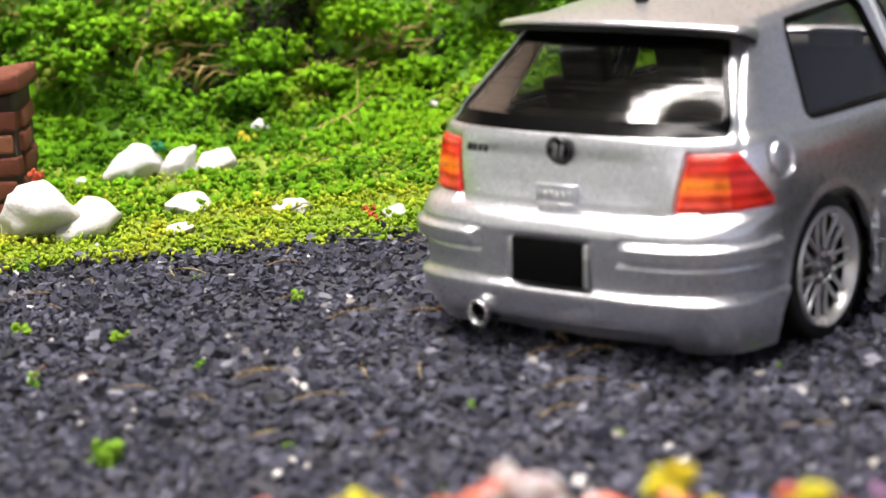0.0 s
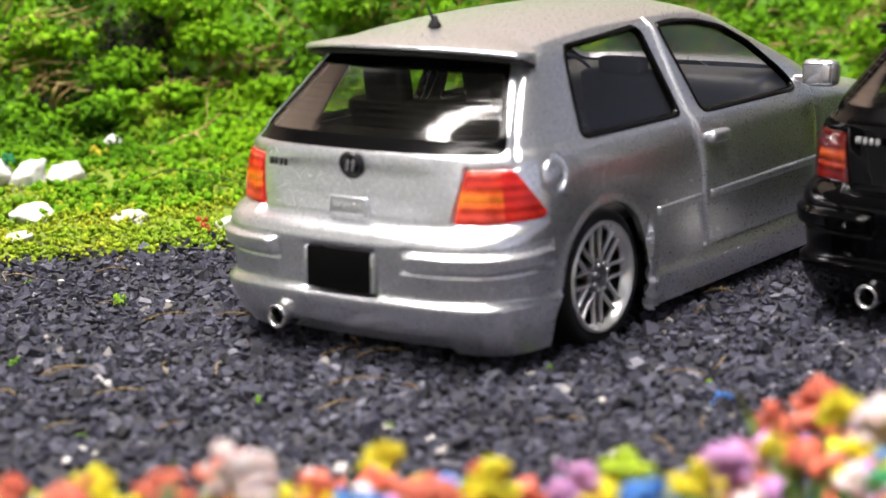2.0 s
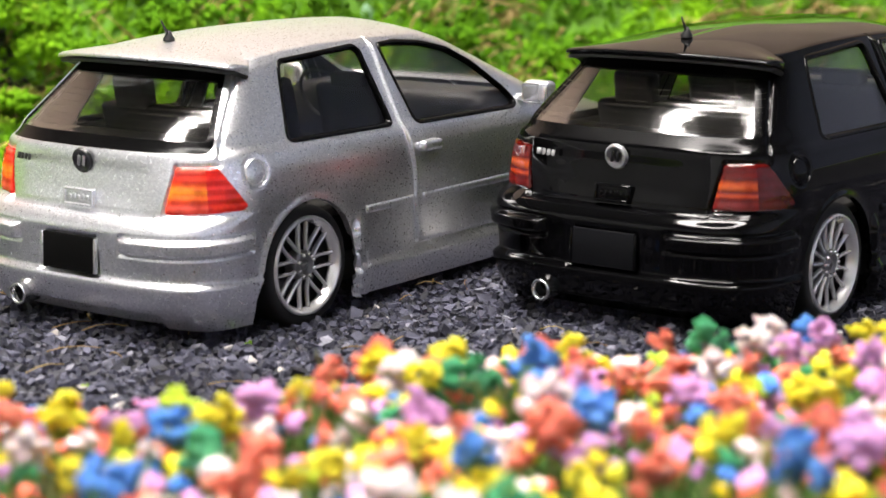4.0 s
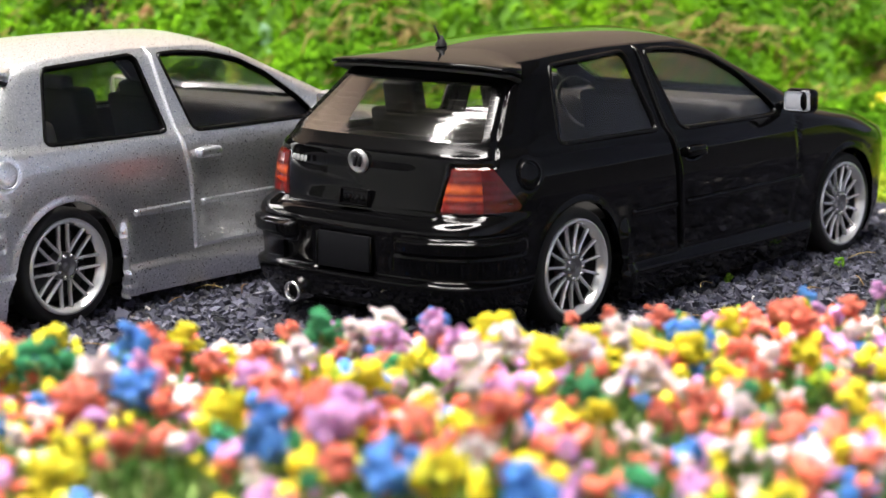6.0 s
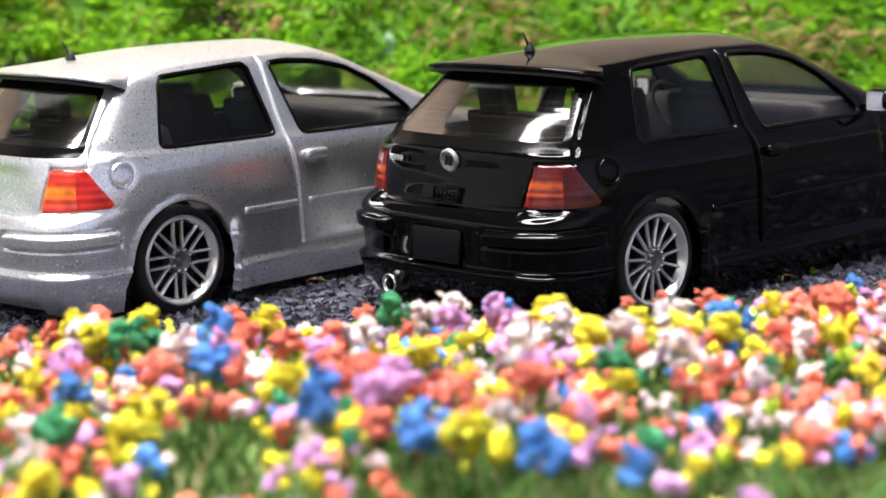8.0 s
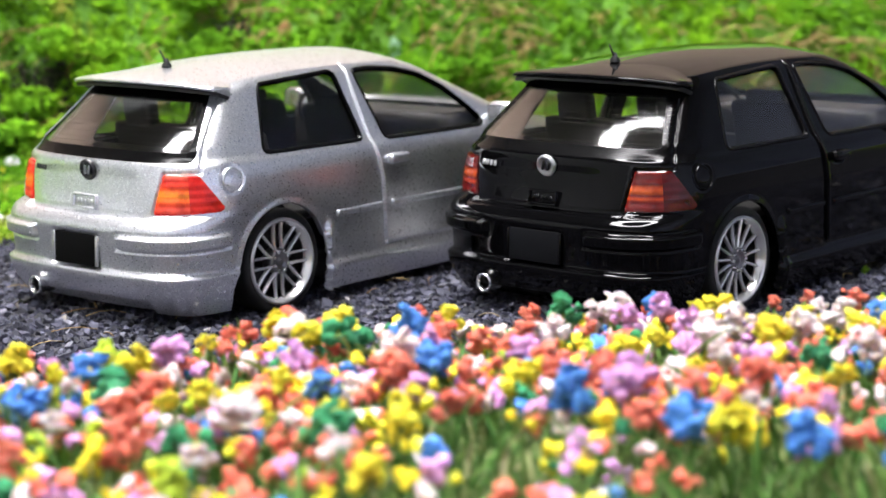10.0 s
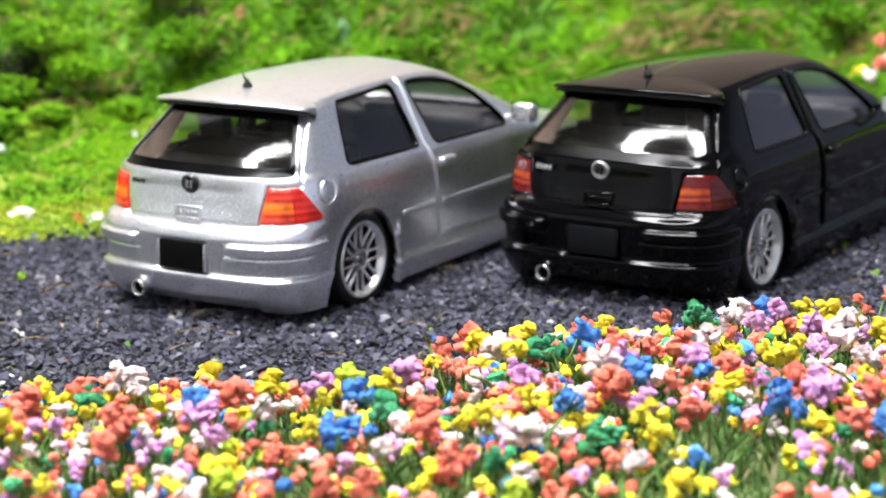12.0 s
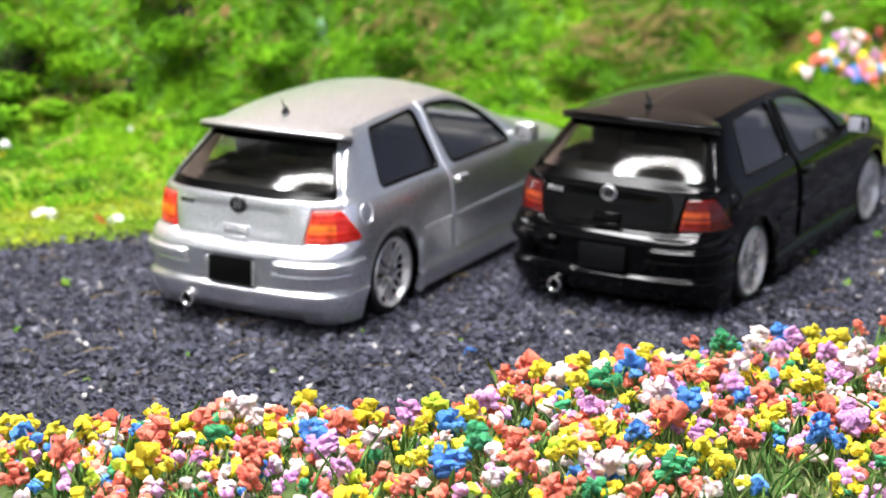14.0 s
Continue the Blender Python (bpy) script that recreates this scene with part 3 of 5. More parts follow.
def car_shell():
    """The shell cut into its parts: name -> (points, triangles, normals)."""
    g = car_grid()
    nr, nc, mid = g.shape[0], g.shape[1], g.shape[1] // 2
    ref = g[int(round((.65 - Z_LOW) / (Z_RAIL - Z_LOW) * (N_UP - 1)))]
    q = np.r_[0, np.cumsum(np.linalg.norm(np.diff(ref[mid:], axis=0), axis=1))]
    q = np.tile(np.r_[q[:0:-1], q], (nr, 1))

    def normals(g):
        n = np.cross(np.gradient(g, axis=1), np.gradient(g, axis=0))
        n /= np.linalg.norm(n, axis=-1, keepdims=True) + 1e-12
        n[N_UP + N_ROOF - 2:] = (0, 0, 1)
        return n

    n = normals(g)
    x, y, z = np.abs(g[..., 0]), g[..., 1], g[..., 2]
    flat = lambda a, b: np.stack([a.ravel(), b.ravel()], -1)  # noqa: E731
    qz, yz = flat(q, z), flat(y, z)
    side = (x > .45) & (y > -.5)
    low = np.arange(nr)[:, None] < N_UP
    d = np.zeros_like(x)
    # rubbing strips, side strips, sills, arches
    d -= .016 * bar(q, .335, 1.075, .008) * bar(z, .426, .526, .0055) * (y < .1)
    d += .048 * bar(q, .35, 1.06, .011) * bar(z, .44, .512, .007) * (y < .1)
    d += .024 * (1 - step(z, .20, .25)) * bar(y, .36, 2.14, .012) * side
    for yc in (0, REACH):
        r = np.hypot(y - yc, z - AXLE)
        d += .008 * (1 - step(r, .335, .375)) * side * (z > .1)
    d += .034 * bar(y, .345, .378, .009) * (1 - step(z, .42, .50)) * side
    d += .014 * bar(y, .41, .44, .010) * (1 - step(z, .26, .34)) * side
    d += .018 * (1 - step(z, .286, .300)) * step(q, .5, .8) * (y < -.25)
    # shallow scoop under the tail, dished tailgate
    d -= .026 * (1 - step(z, .125, .15)) * (1 - step(q, .50, .56)) * (y < -.3)
    d -= .012 * bar(z, .66, .84, .05) * (1 - step(q, .30, .52)) * (y < -.3) * low
    # door handle hollow
    d -= .018 * np.exp(-(((y - .955) / .055) ** 2 + ((z - .765) / .028) ** 2) ** 2) * side
    # recess of the number plate
    d -= .010 * bar(q, -1, .20, .01) * bar(z, .305, .508, .008) * (y < -.6)
    # seams
    cut = np.zeros(x.size)
    seams = [(qz, GATE[:3], .018), (qz, GATE[2:5], .009), (yz, [(.862, .262), (1.93, .262), (1.99, .5), (1.97, .88)], .008)]
    for p, line, deep in seams:
        ok = side.ravel() if p is yz else (y < 0).ravel()
        cut = np.maximum(cut, 1.2 * deep * np.exp(-(away(p, line) / .009) ** 2) * ok)
    rim = np.abs(np.hypot(y - FUEL[0], z - FUEL[1]) - FUEL[2])
    cut = np.maximum(cut, (.011 * np.exp(-(rim / .010) ** 2) * (x > .6)).ravel())
    d -= cut.reshape(x.shape) * low
    g = g + n * d[..., None]

    # snap grid points to the outlines of the parts
    p3 = g.reshape(-1, 3).copy()
    cqz, cyz, cxz = flat(q, z), flat(y, z), flat(x, z)
    locked = np.zeros(len(p3), bool)
    ids = np.arange(nr * nc).reshape(nr, nc)
    edges = np.concatenate([np.stack([ids[:, :-1].ravel(), ids[:, 1:].ravel()], -1), np.stack([ids[:-1].ravel(), ids[1:].ravel()], -1),
                            ])

    def snap(c, poly, where):
        ins = inside(c, poly)
        e = edges[(ins[edges[:, 0]] != ins[edges[:, 1]]) & where[edges[:, 0]] & where[edges[:, 1]]]
        if not len(e):
            return
        lo, hi = np.zeros(len(e)), np.ones(len(e))
        first = ins[e[:, 0]]
        for _ in range(14):
            m = (lo + hi) / 2
            same = inside(c[e[:, 0]] * (1 - m[:, None]) + c[e[:, 1]] * m[:, None], poly) == first
            lo, hi = np.where(same, m, lo), np.where(same, hi, m)
        t = (lo + hi) / 2
        who = np.where(t < .5, e[:, 0], e[:, 1])
        to = np.where(t < .5, e[:, 1], e[:, 0])
        f = np.minimum(t, 1 - t)
        order = np.argsort(-f)
        move = {int(who[k]): (int(to[k]), f[k]) for k in order if not locked[who[k]]}
        w = np.array(list(move), int)
        if not len(w):
            return
        o, f = np.array([move[k][0] for k in w]), np.array([move[k][1] for k in w])[:, None]
        for arr in (p3, cqz, cyz, cxz):
            arr[w] = arr[w] * (1 - f) + arr[o] * f
        locked[w] = True

    sides = side.ravel()
    tail = (y < .1).ravel()
    nose = ((y > 1.1) & low).ravel()
    seal_q, seal_d = rounded(QUARTER, .05), rounded(DOOR_PANE, .035)
    pane_q, pane_d = rounded(shrunk(QUARTER, .022), .045), rounded(shrunk(DOOR_PANE, .022), .03)
    rear_o = rounded([(-1, .895), (.735, .902), (.752, .945), (.675, 1.285), (-1, 1.30)], .03)
    rear_i = rounded([(-1, .955), (.70, .957), (.71, .975), (.655, 1.215), (-1, 1.22)], .03)
    lampo = rounded(TAIL_LAMP, .018)
    amber = [(.540, .634), (.578, .832), (.722, .834), (.748, .634)]
    screen = rounded([(-1, .975), (.66, .975), (.53, 1.285), (-1, 1.285)], .05)
    arches = [[(yc + .343, -.1), (yc + .338, AXLE)] + [(yc + .335 * math.cos(a), AXLE + .335 * math.sin(a)) for a in np.linspace(0, math.pi - .12, 30)] + [(yc - .36, .27), (yc - .398, .19), (yc - .40, -.1)] for yc in (0, REACH)]
    cap = ring(FUEL[0], FUEL[1], FUEL[2])
    strip = rounded([(.36, .44), (.36, .512), (1.05, .512), (1.05, .44)], .02)
    for c, poly, ok in ((cyz, seal_q, sides), (cyz, seal_d, sides), (cyz, arches[0], sides), (cyz, arches[1], sides), (cqz, lampo, tail), (cqz, rear_o, tail),
                        (cyz, pane_q, sides), (cyz, pane_d, sides), (cqz, rear_i, tail), (cqz, amber, tail), (cxz, screen, nose), (cyz, cap, tail & sides),
                        (cqz, strip, tail), (cyz, DOOR, sides), (cqz, GATE[:1] + GATE[1:] + [(-1, 1.32), (-1, .612)], tail)):
        snap(c, poly, ok)

    # triangles, split along the snapped diagonal
    a, b, c_, d_ = ids[:-1, :-1].ravel(), ids[:-1, 1:].ravel(), ids[1:, 1:].ravel(), ids[1:, :-1].ravel()
    other = locked[b] & locked[d_] & ~(locked[a] & locked[c_])
    t1 = np.where(other[:, None], np.stack([a, b, d_], -1), np.stack([a, b, c_], -1))
    t2 = np.where(other[:, None], np.stack([b, c_, d_], -1), np.stack([a, c_, d_], -1))
    tris = np.concatenate([t1, t2])
    nn = np.zeros_like(p3)
    fn = np.cross(p3[tris[:, 1]] - p3[tris[:, 0]], p3[tris[:, 2]] - p3[tris[:, 0]])
    for k in range(3):
        np.add.at(nn, tris[:, k], fn)
    seam = ids[-1]
    nn[seam] = (0, 0, 1)
    nn[ids[N_UP:, [0, -1]]] *= (0, 1, 1)
    nn /= np.linalg.norm(nn, axis=1, keepdims=True) + 1e-12

    mq, my, mx = (v[tris].mean(1) for v in (cqz, cyz, cxz))
    ctr = p3[tris].mean(1)
    at_side, at_tail, at_nose = (np.abs(ctr[:, 0]) > .45) & (ctr[:, 1] > -.5), ctr[:, 1] < .05, (ctr[:, 1] > 1.15) & (ctr[:, 2] < 1.31)
    right = ctr[:, 0] > 0
    kind = np.full(len(tris), "body", dtype=object)
    kind[(ctr[:, 2] < .602) & (mq[:, 0] < 1.30) & at_tail] = "rear_bumper"
    kind[inside(mq, GATE + [(-1, 1.32), (-1, .612)]) & at_tail] = "tailgate"
    kind[inside(mq, strip) & at_tail] = "bumper_strip"
    kind[inside(my, DOOR) & at_side] = "door"
    kind[inside(my, cap) & at_side & right] = "fuel_flap"
    for poly, name in ((seal_q, "side_seal"), (seal_d, "door_seal"), (pane_q, "side_window"), (pane_d, "door_window")):
        kind[inside(my, poly) & at_side] = name
    kind[inside(mq, rear_o) & at_tail] = "rear_seal"
    kind[inside(mq, rear_i) & at_tail] = "rear_window"
    kind[inside(mq, lampo) & at_tail] = "tail_light"
    kind[inside(mq, amber) & at_tail] = "amber_lens"
    kind[inside(mx, screen) & at_nose & (np.abs(ctr[:, 0]) < .72)] = "windscreen"
    for poly in arches:
        kind[inside(my, poly) & at_side] = "none"
    kind[(kind == "rear_bumper") & (ctr[:, 1] > AXLE)] = "body"

    out = {}
    for name in sorted(set(kind) - {"none"}):
        for half in ((True, False) if name in ("door", "side_window", "door_window", "side_seal", "door_seal", "tail_light", "amber_lens", "bumper_strip") else (None,)):
            t = tris[(kind == name) & ((right == half) if half is not None else True)]
            if not len(t):
                continue
            use, inv = np.unique(t, return_inverse=True)
            t = inv.reshape(-1, 3)
            sink = {"rear_window": .012, "side_window": .014, "door_window": .014, "windscreen": .012, "rear_seal": .005, "side_seal": .006, "door_seal": .006,
                    "tail_light": -.006, "amber_lens": -.010}.get(name, 0.0)
            v, m = p3[use] - nn[use] * sink, nn[use]
            if name == "rear_window":
                # the pane is flatter than the corners of the shell
                az, el = .60 * v[:, 0] + .9 * v[:, 0] ** 3, .812 + (.992 - v[:, 2]) * 1.6
                m = np.stack([np.sin(az) * np.cos(el), -np.cos(az) * np.cos(el), np.sin(el)], -1)
            deep = .035 if name in ("body", "door", "tailgate") else .02
            # turn the free edges inwards, so that every panel has its thickness
            e = np.sort(np.concatenate([t[:, [0, 1]], t[:, [1, 2]], t[:, [2, 0]]]), 1)
            u, count = np.unique(e, axis=0, return_counts=True)
            raw = np.concatenate([t[:, [0, 1]], t[:, [1, 2]], t[:, [2, 0]]])
            key = e[:, 0] * 10**7 + e[:, 1]
            free = raw[np.isin(key, (u[:, 0] * 10**7 + u[:, 1])[count == 1])]
            k = len(v)
            i0, i1 = free[:, 0], free[:, 1]
            f = np.arange(len(free)) * 4 + k
            rv = np.stack([v[i0], v[i1], v[i1] - m[i1] * deep, v[i0] - m[i0] * deep], 1).reshape(-1, 3)
            rt = np.concatenate([np.stack([f + 1, f, f + 3], -1), np.stack([f + 1, f + 3, f + 2], -1)])
            rn = np.cross(rv[1::4] - rv[::4], rv[3::4] - rv[::4])
            rn = -np.repeat(rn / (np.linalg.norm(rn, axis=1, keepdims=True) + 1e-12), 4, 0)
            out[name + {True: ".r", False: ".l", None: ""}[half]] = (np.concatenate([v, rv]), np.concatenate([t, rt]), np.concatenate([m, rn]), len(t))
    return out


def spoiler_shape():
    """A thin wing over the rear pane that grows out of the roof, bent down at its tips."""
    xs = np.linspace(-1, 1, 61)
    rings = []
    for s in xs:
        x = .592 * s
        bend = abs(s) ** 5
        yt, zt = -.425 + .10 * s * s + .02 * bend, 1.315 - .018 * s * s - .012 * bend
        yf = .05 - .22 * s ** 4
        zf = .9 + .435 * float(roofline(np.array(yf))) + .06 * (1 - min(1, (x / .53) ** 2)) - .0015 - .012 * bend
        # the top runs out of the roof without a step and dips towards the lip
        ye, ze = yt + .030, zt + .0065
        h, rise, fall = yf - ye, .085, .17
        top = []
        for q in (0, .15, .3, .45, .6, .75, .9, 1):
            a, b, c, d = (1 + 2 * q) * (1 - q) ** 2, q * (1 - q) ** 2, q * q * (3 - 2 * q), q * q * (q - 1)
            top.append((yf - h * q, zf * a - rise * h * b + ze * c - fall * h * d))
        ring_ = top + [(yt + .008, zt + .002), (yt + .001, zt - .002), (yt, zt - .013), (yt + .006, zt - .017), (yt + .05, zt - .022), (yf, zf - .05)]
        rings.append([(x, a, b) for a, b in ring_])
    m = len(rings[0])
    v = np.array(rings).reshape(-1, 3)
    t = []
    for k in range(len(xs) - 1):
        for j in range(m):
            a, b, c, d = k * m + j, k * m + (j + 1) % m, (k + 1) * m + (j + 1) % m, (k + 1) * m + j
            t += [(a, c, b), (a, d, c)]
    for base in (0, (len(xs) - 1) * m):
        t += [(base, base + j, base + j + 1) if base == 0 else (base, base + j + 1, base + j) for j in range(1, m - 1)]
    return v, np.array(t)


def spoke_bar(p0, p1, w0, w1, x0, x1, thick):
    """A tapering, rounded spoke from the hub to the rim, across the wheel's plane."""
    p0, p1 = np.array([0, *p0]), np.array([0, *p1])
    d = (p1 - p0) / np.linalg.norm(p1 - p0)
    s = np.array([0, d[2], -d[1]])
    cut = ((-1, -thick), (-1, -.012), (-.72, -.004), (-.3, 0), (.3, 0), (.72, -.004), (1, -.012), (1, -thick))
    v = [p + s * k * w / 2 + (x + dx, 0, 0) for p, w, x in ((p0, w0, x0), ((p0 + p1) / 2, (w0 + w1) / 2, (x0 + x1) / 2 - .006), (p1, w1, x1)) for k, dx in cut]
    t = [q for r in (0, 8) for j in range(7) for q in ((r + j, r + j + 1, r + j + 9), (r + j, r + j + 9, r + j + 8))]
    return np.array(v), np.array(t)


def turned(y, z, a):
    return y * math.cos(a) + z * math.sin(a), z * math.cos(a) - y * math.sin(a)


def wheel_meshes(crossed):
    tyre = lathe([(-.20, .245), (-.20, .28), (-.185, .296), (-.15, TYRE_R), (-.04, TYRE_R), (-.012, .296), (.002, .280), (.0, .255), (-.012, .243), (-.2, .242)], 72)
    barrel = lathe([(-.135, .19), (-.12, .208), (-.05, .2135)], 72)
    rim = lathe([(-.05, .2135), (-.034, .214), (-.030, .219), (-.012, .221), (-.008, .225), (.004, .229), (.009, .236), (.008, .244), (.001, .250), (-.012, .252)], 72)
    spokes = []
    n = 8 if crossed else 15
    for k in range(n):
        a = 2 * math.pi * (k + .5 * (not crossed)) / n
        for off in (-.029, .029) if crossed else (0,):
            w = (.021, .019) if crossed else (.021, .017)
            spokes.append(spoke_bar(turned(off, .050, a), turned(off, math.sqrt(.222 ** 2 - off * off), a), *w, -.020, -.022, .022))
    hub = lathe([(-.09, .074), (-.024, .072), (-.016, .064), (-.014, .046), (-.022, .040), (-.026, .022), (-.022, .016), (-.012, .012), (-.010, .0)], 40)
    bolts = []
    for k in range(8 if crossed else 10):
        a = 2 * math.pi * (k + .5) / (8 if crossed else 10)
        v, t = lathe([(-.022, .011), (-.004, .010), (.001, .006), (.002, .0)], 10)
        bolts.append((v + (0, .058 * math.sin(a), .058 * math.cos(a)), t))
    disc = lathe([(-.13, .0), (-.13, .205), (-.14, .205)], 48)
    return [("tyre", mesh_of("tyre", *tyre, RUBBER)), ("rim", mesh_of("rim", *rim, RIM_METAL)), ("barrel", mesh_of("barrel", *barrel, DARK_ALLOY)), ("hub", mesh_of("hub", *hub, HUB_METAL)),
            ("brake_disc", mesh_of("brake_disc", *disc, DARK_ALLOY))], [mesh_of("spoke", *s, ALLOY, True) for s in spokes], [mesh_of("bolt", *b, CHROME) for b in bolts]


def seat_mesh(name, w, d, h, tilt):
    bm = bm_box(w, d, h, min(w, d, h) * .3, 3)
    for v in bm.verts:
        v.co.y += v.co.z * tilt
    return from_bm(name, bm, CABIN)


def side_x(y, z):
    """How far out the car's side is at a place along it and a height."""
    zz = .9 + (z - .9) / float(roofline(np.array(y))) if z > .9 else z
    w = float(curve(WIDE, np.array([zz]))[0])
    return w * (1 - .012 * ((y - 1.2) / 1.5) ** 2)


def side_bar(line, w, proud, s, n=40):
    """A raised rounded bar along a line of (y, z) on the car's side."""
    a = np.array(line, float)
    k = np.r_[0, np.cumsum(np.hypot(*np.diff(a, axis=0).T))]
    t = np.linspace(0, k[-1], n)
    y, z = np.interp(t, k, a[:, 0]), np.interp(t, k, a[:, 1])
    rows = []
    for j in range(n):
        d = np.array([y[min(j + 1, n - 1)] - y[max(j - 1, 0)], z[min(j + 1, n - 1)] - z[max(j - 1, 0)]])
        e = np.array([-d[1], d[0]]) / np.hypot(*d)
        end = .45 if j in (0, n - 1) else 1
        for f, up in ((-1, -.02), (-1, .2), (-.75, .75), (-.35, 1), (.35, 1), (.75, .75), (1, .2), (1, -.02)):
            yy, zz = y[j] + e[0] * f * w, z[j] + e[1] * f * w
            rows.append((s * (side_x(yy, zz) + (up * proud * end if up > 0 else up)), yy, zz))
    tri = [q for j in range(n - 1) for i in range(7) for b in (j * 8 + i,) for q in ((b, b + 8, b + 9), (b, b + 9, b + 1))]
    tri += [q for b in (0, 8 * n - 8) for i in range(1, 7) for q in ((b, b + i, b + i + 1),)]
    tri = np.array(tri)
    return np.array(rows), tri if s > 0 else tri[:, ::-1]


def heater_lines():
    """Fine level lines over the rear pane."""
    g = car_grid()
    mid = g.shape[1] // 2
    lines = []
    for z in np.linspace(.99, 1.18, 7):
        k = int(round((z - Z_LOW) / (Z_RAIL - Z_LOW) * (N_UP - 1)))
        row = g[k, mid - 78:mid + 79:4] + (0, -.002, .003)
        lines.append(mesh_of("heater_line", *tube([tuple(p) for p in row], [.0008] * len(row), 4), HEATER))
    return lines


HEATER = plain("heater_line_brown", (.06, .05, .03), .4, bump=0)
HEATERS = heater_lines()
SHELL = car_shell()
SHELL_NAMES = {"rear_bumper": "rear_bumper", "side_seal": "window_seal", "door_seal": "window_seal", "rear_seal": "window_seal"}


def model_car(paint, label, plate, badge, mirror_paint, crossed, lens, m):
    """A die-cast three-door hatchback with all that is seen of it."""
    car = new("model_car")
    car.matrix_world = m
    tagged(car, label, "model car", "parked model cars")
    made = {}
    for key in sorted(SHELL, key=lambda k: k.startswith("amber")):
        v, t, n, n_front = SHELL[key]
        base = key.split(".")[0]
        mat = {"side_window": GLASS, "door_window": GLASS, "rear_window": REAR_GLASS, "windscreen": GLASS, "side_seal": SEAL, "door_seal": SEAL, "rear_seal": SEAL,
               "tail_light": lens[0], "amber_lens": lens[1]}.get(base, paint)
        if mat in (GLASS, REAR_GLASS):
            t = t[:n_front]
        name = SHELL_NAMES.get(base, base)
        up = made.get("tail_light" + key[len(base):]) if base == "amber_lens" else car
        made[key] = part(name, mesh_of(name, v, t, mat, True, n), up, {"tail_light": "red ribbed lamp lens", "amber_lens": "lens with amber and red bands",
                         "side_window": "clear side window", "rear_window": "clear rear window, dark edge"}.get(base, ""))
        if mat in (GLASS, REAR_GLASS):
            made[key].visible_shadow = False
            # the pane's second face
            inner = part("inner_face", mesh_of("inner_face", v - n * .012, t[:, ::-1], mat, True, -n), made[key])
            inner.visible_shadow = False
    for me in HEATERS:
        part("heater_line", me, made["rear_window"])
    # dark lining behind the panels
    vs = []
    for k in ("body", "tailgate", "door.r", "door.l"):
        v, t, n, n_front = SHELL[k]
        t = t[:n_front]
        keep = v[t].mean(1)[:, 2] > .55
        vs.append((v - n * .028, t[keep][:, ::-1]))
    part("cabin_lining", mesh_of("cabin_lining", *joined(vs), CABIN), car, "dark inside lining")
    part("floor_pan", from_bm("floor_pan", bm_box(1.36, 3.7, .16, .03, 2, (0, 1.25, .20)), TRIM), car)
    part("cabin_floor", from_bm("cabin_floor", bm_box(1.5, 2.7, .06, .02, 2, (0, 1.0, .52)), CABIN), car)
    part("parcel_shelf", from_bm("parcel_shelf", bm_box(1.26, .46, .05, .015, 2, (0, -.30, .86)), CABIN), car)
    part("dashboard", from_bm("dashboard", bm_box(1.4, .42, .32, .08, 3, (0, 1.80, .80)), CABIN), car)
    v, t = lathe([(-.012, .17), (0, .182), (.012, .17), (0, .158), (-.012, .17)], 28)
    part("steering_wheel", mesh_of("steering_wheel", v, t, TRIM), car, m=at(-.36, 1.52, .90, 0, 0, 90) @ pose(0, 0, 0, 0, -25, 0))
    for sx in (-.36, .36):
        seat = part("front_seat", seat_mesh("front_seat", .46, .16, .58, -.22), car, m=at(sx, .98, .78))
        part("headrest", seat_mesh("headrest", .24, .09, .17, -.15), seat, m=at(0, -.08, .27))
        part("seat_cushion", seat_mesh("seat_cushion", .46, .46, .14, 0), seat, m=at(0, .26, -.24))
    bench = part("rear_seat", seat_mesh("rear_seat", 1.20, .16, .50, -.25), car, m=at(0, .10, .76))
    for sx in (-.36, .36):
        part("headrest", seat_mesh("headrest", .23, .10, .18, -.15), bench, m=at(sx, -.10, .31))
    v, t = spoiler_shape()
    wing = part("roof_spoiler", mesh_of("roof_spoiler", v, t, paint), car)
    part("spoiler_underside", mesh_of("spoiler_underside", v * (.985, 1, 1) + (0, .010, -.026), t, TRIM), wing, "black underside of the wing")
    v, t = lathe([(0, .030), (.012, .030), (.03, .018), (.05, .012), (.055, 0)], 16)
    whip = part("aerial_base", mesh_of("aerial_base", v, t, TRIM), car, "small black roof aerial", at(0, -.10, 1.362, 0, -90, 0))
    part("aerial_whip", mesh_of("aerial_whip", *tube([(0.0, 0, 0), (.035, -.02, 0), (.085, -.05, 0)], [.009, .007, .004]), TRIM), whip, "", at(.02, 0, 0))
    # number plate, badge, model script
    pl = part("number_plate", from_bm("number_plate", bm_box(.355, .014, .178, .004, 2), plate), car, "blank dark number plate", at(.008, -.838, .407, -3))
    for dx in (-.184, .184):
        part("plate_bracket", from_bm("plate_bracket", bm_box(.016, .02, .17, .005, 2), paint), pl, m=at(dx, -.002, 0))
    v, t = lathe([(-.01, .062), (.008, .062), (.016, .056), (.014, .047), (.006, .045), (.006, 0)], 40)
    bd = part("badge", mesh_of("badge", v, t, badge[0]), car, badge[2], at(-.004, -.712, .837, 0, 0, -90) @ pose(0, 0, 0, 0, 12, 0))
    for dy in (-.016, .016):
        part("badge_bar", from_bm("badge_bar", bm_box(.012, .017, .074 - abs(dy), .004, 1), badge[1]), bd, m=at(.010, dy, .002, -20))
    script = part("model_script", from_bm("model_script", bm_box(.030, .010, .032, .004, 1), badge[0]), car, "small raised model script", at(-.475, -.697, .822, -12, 0, -10))
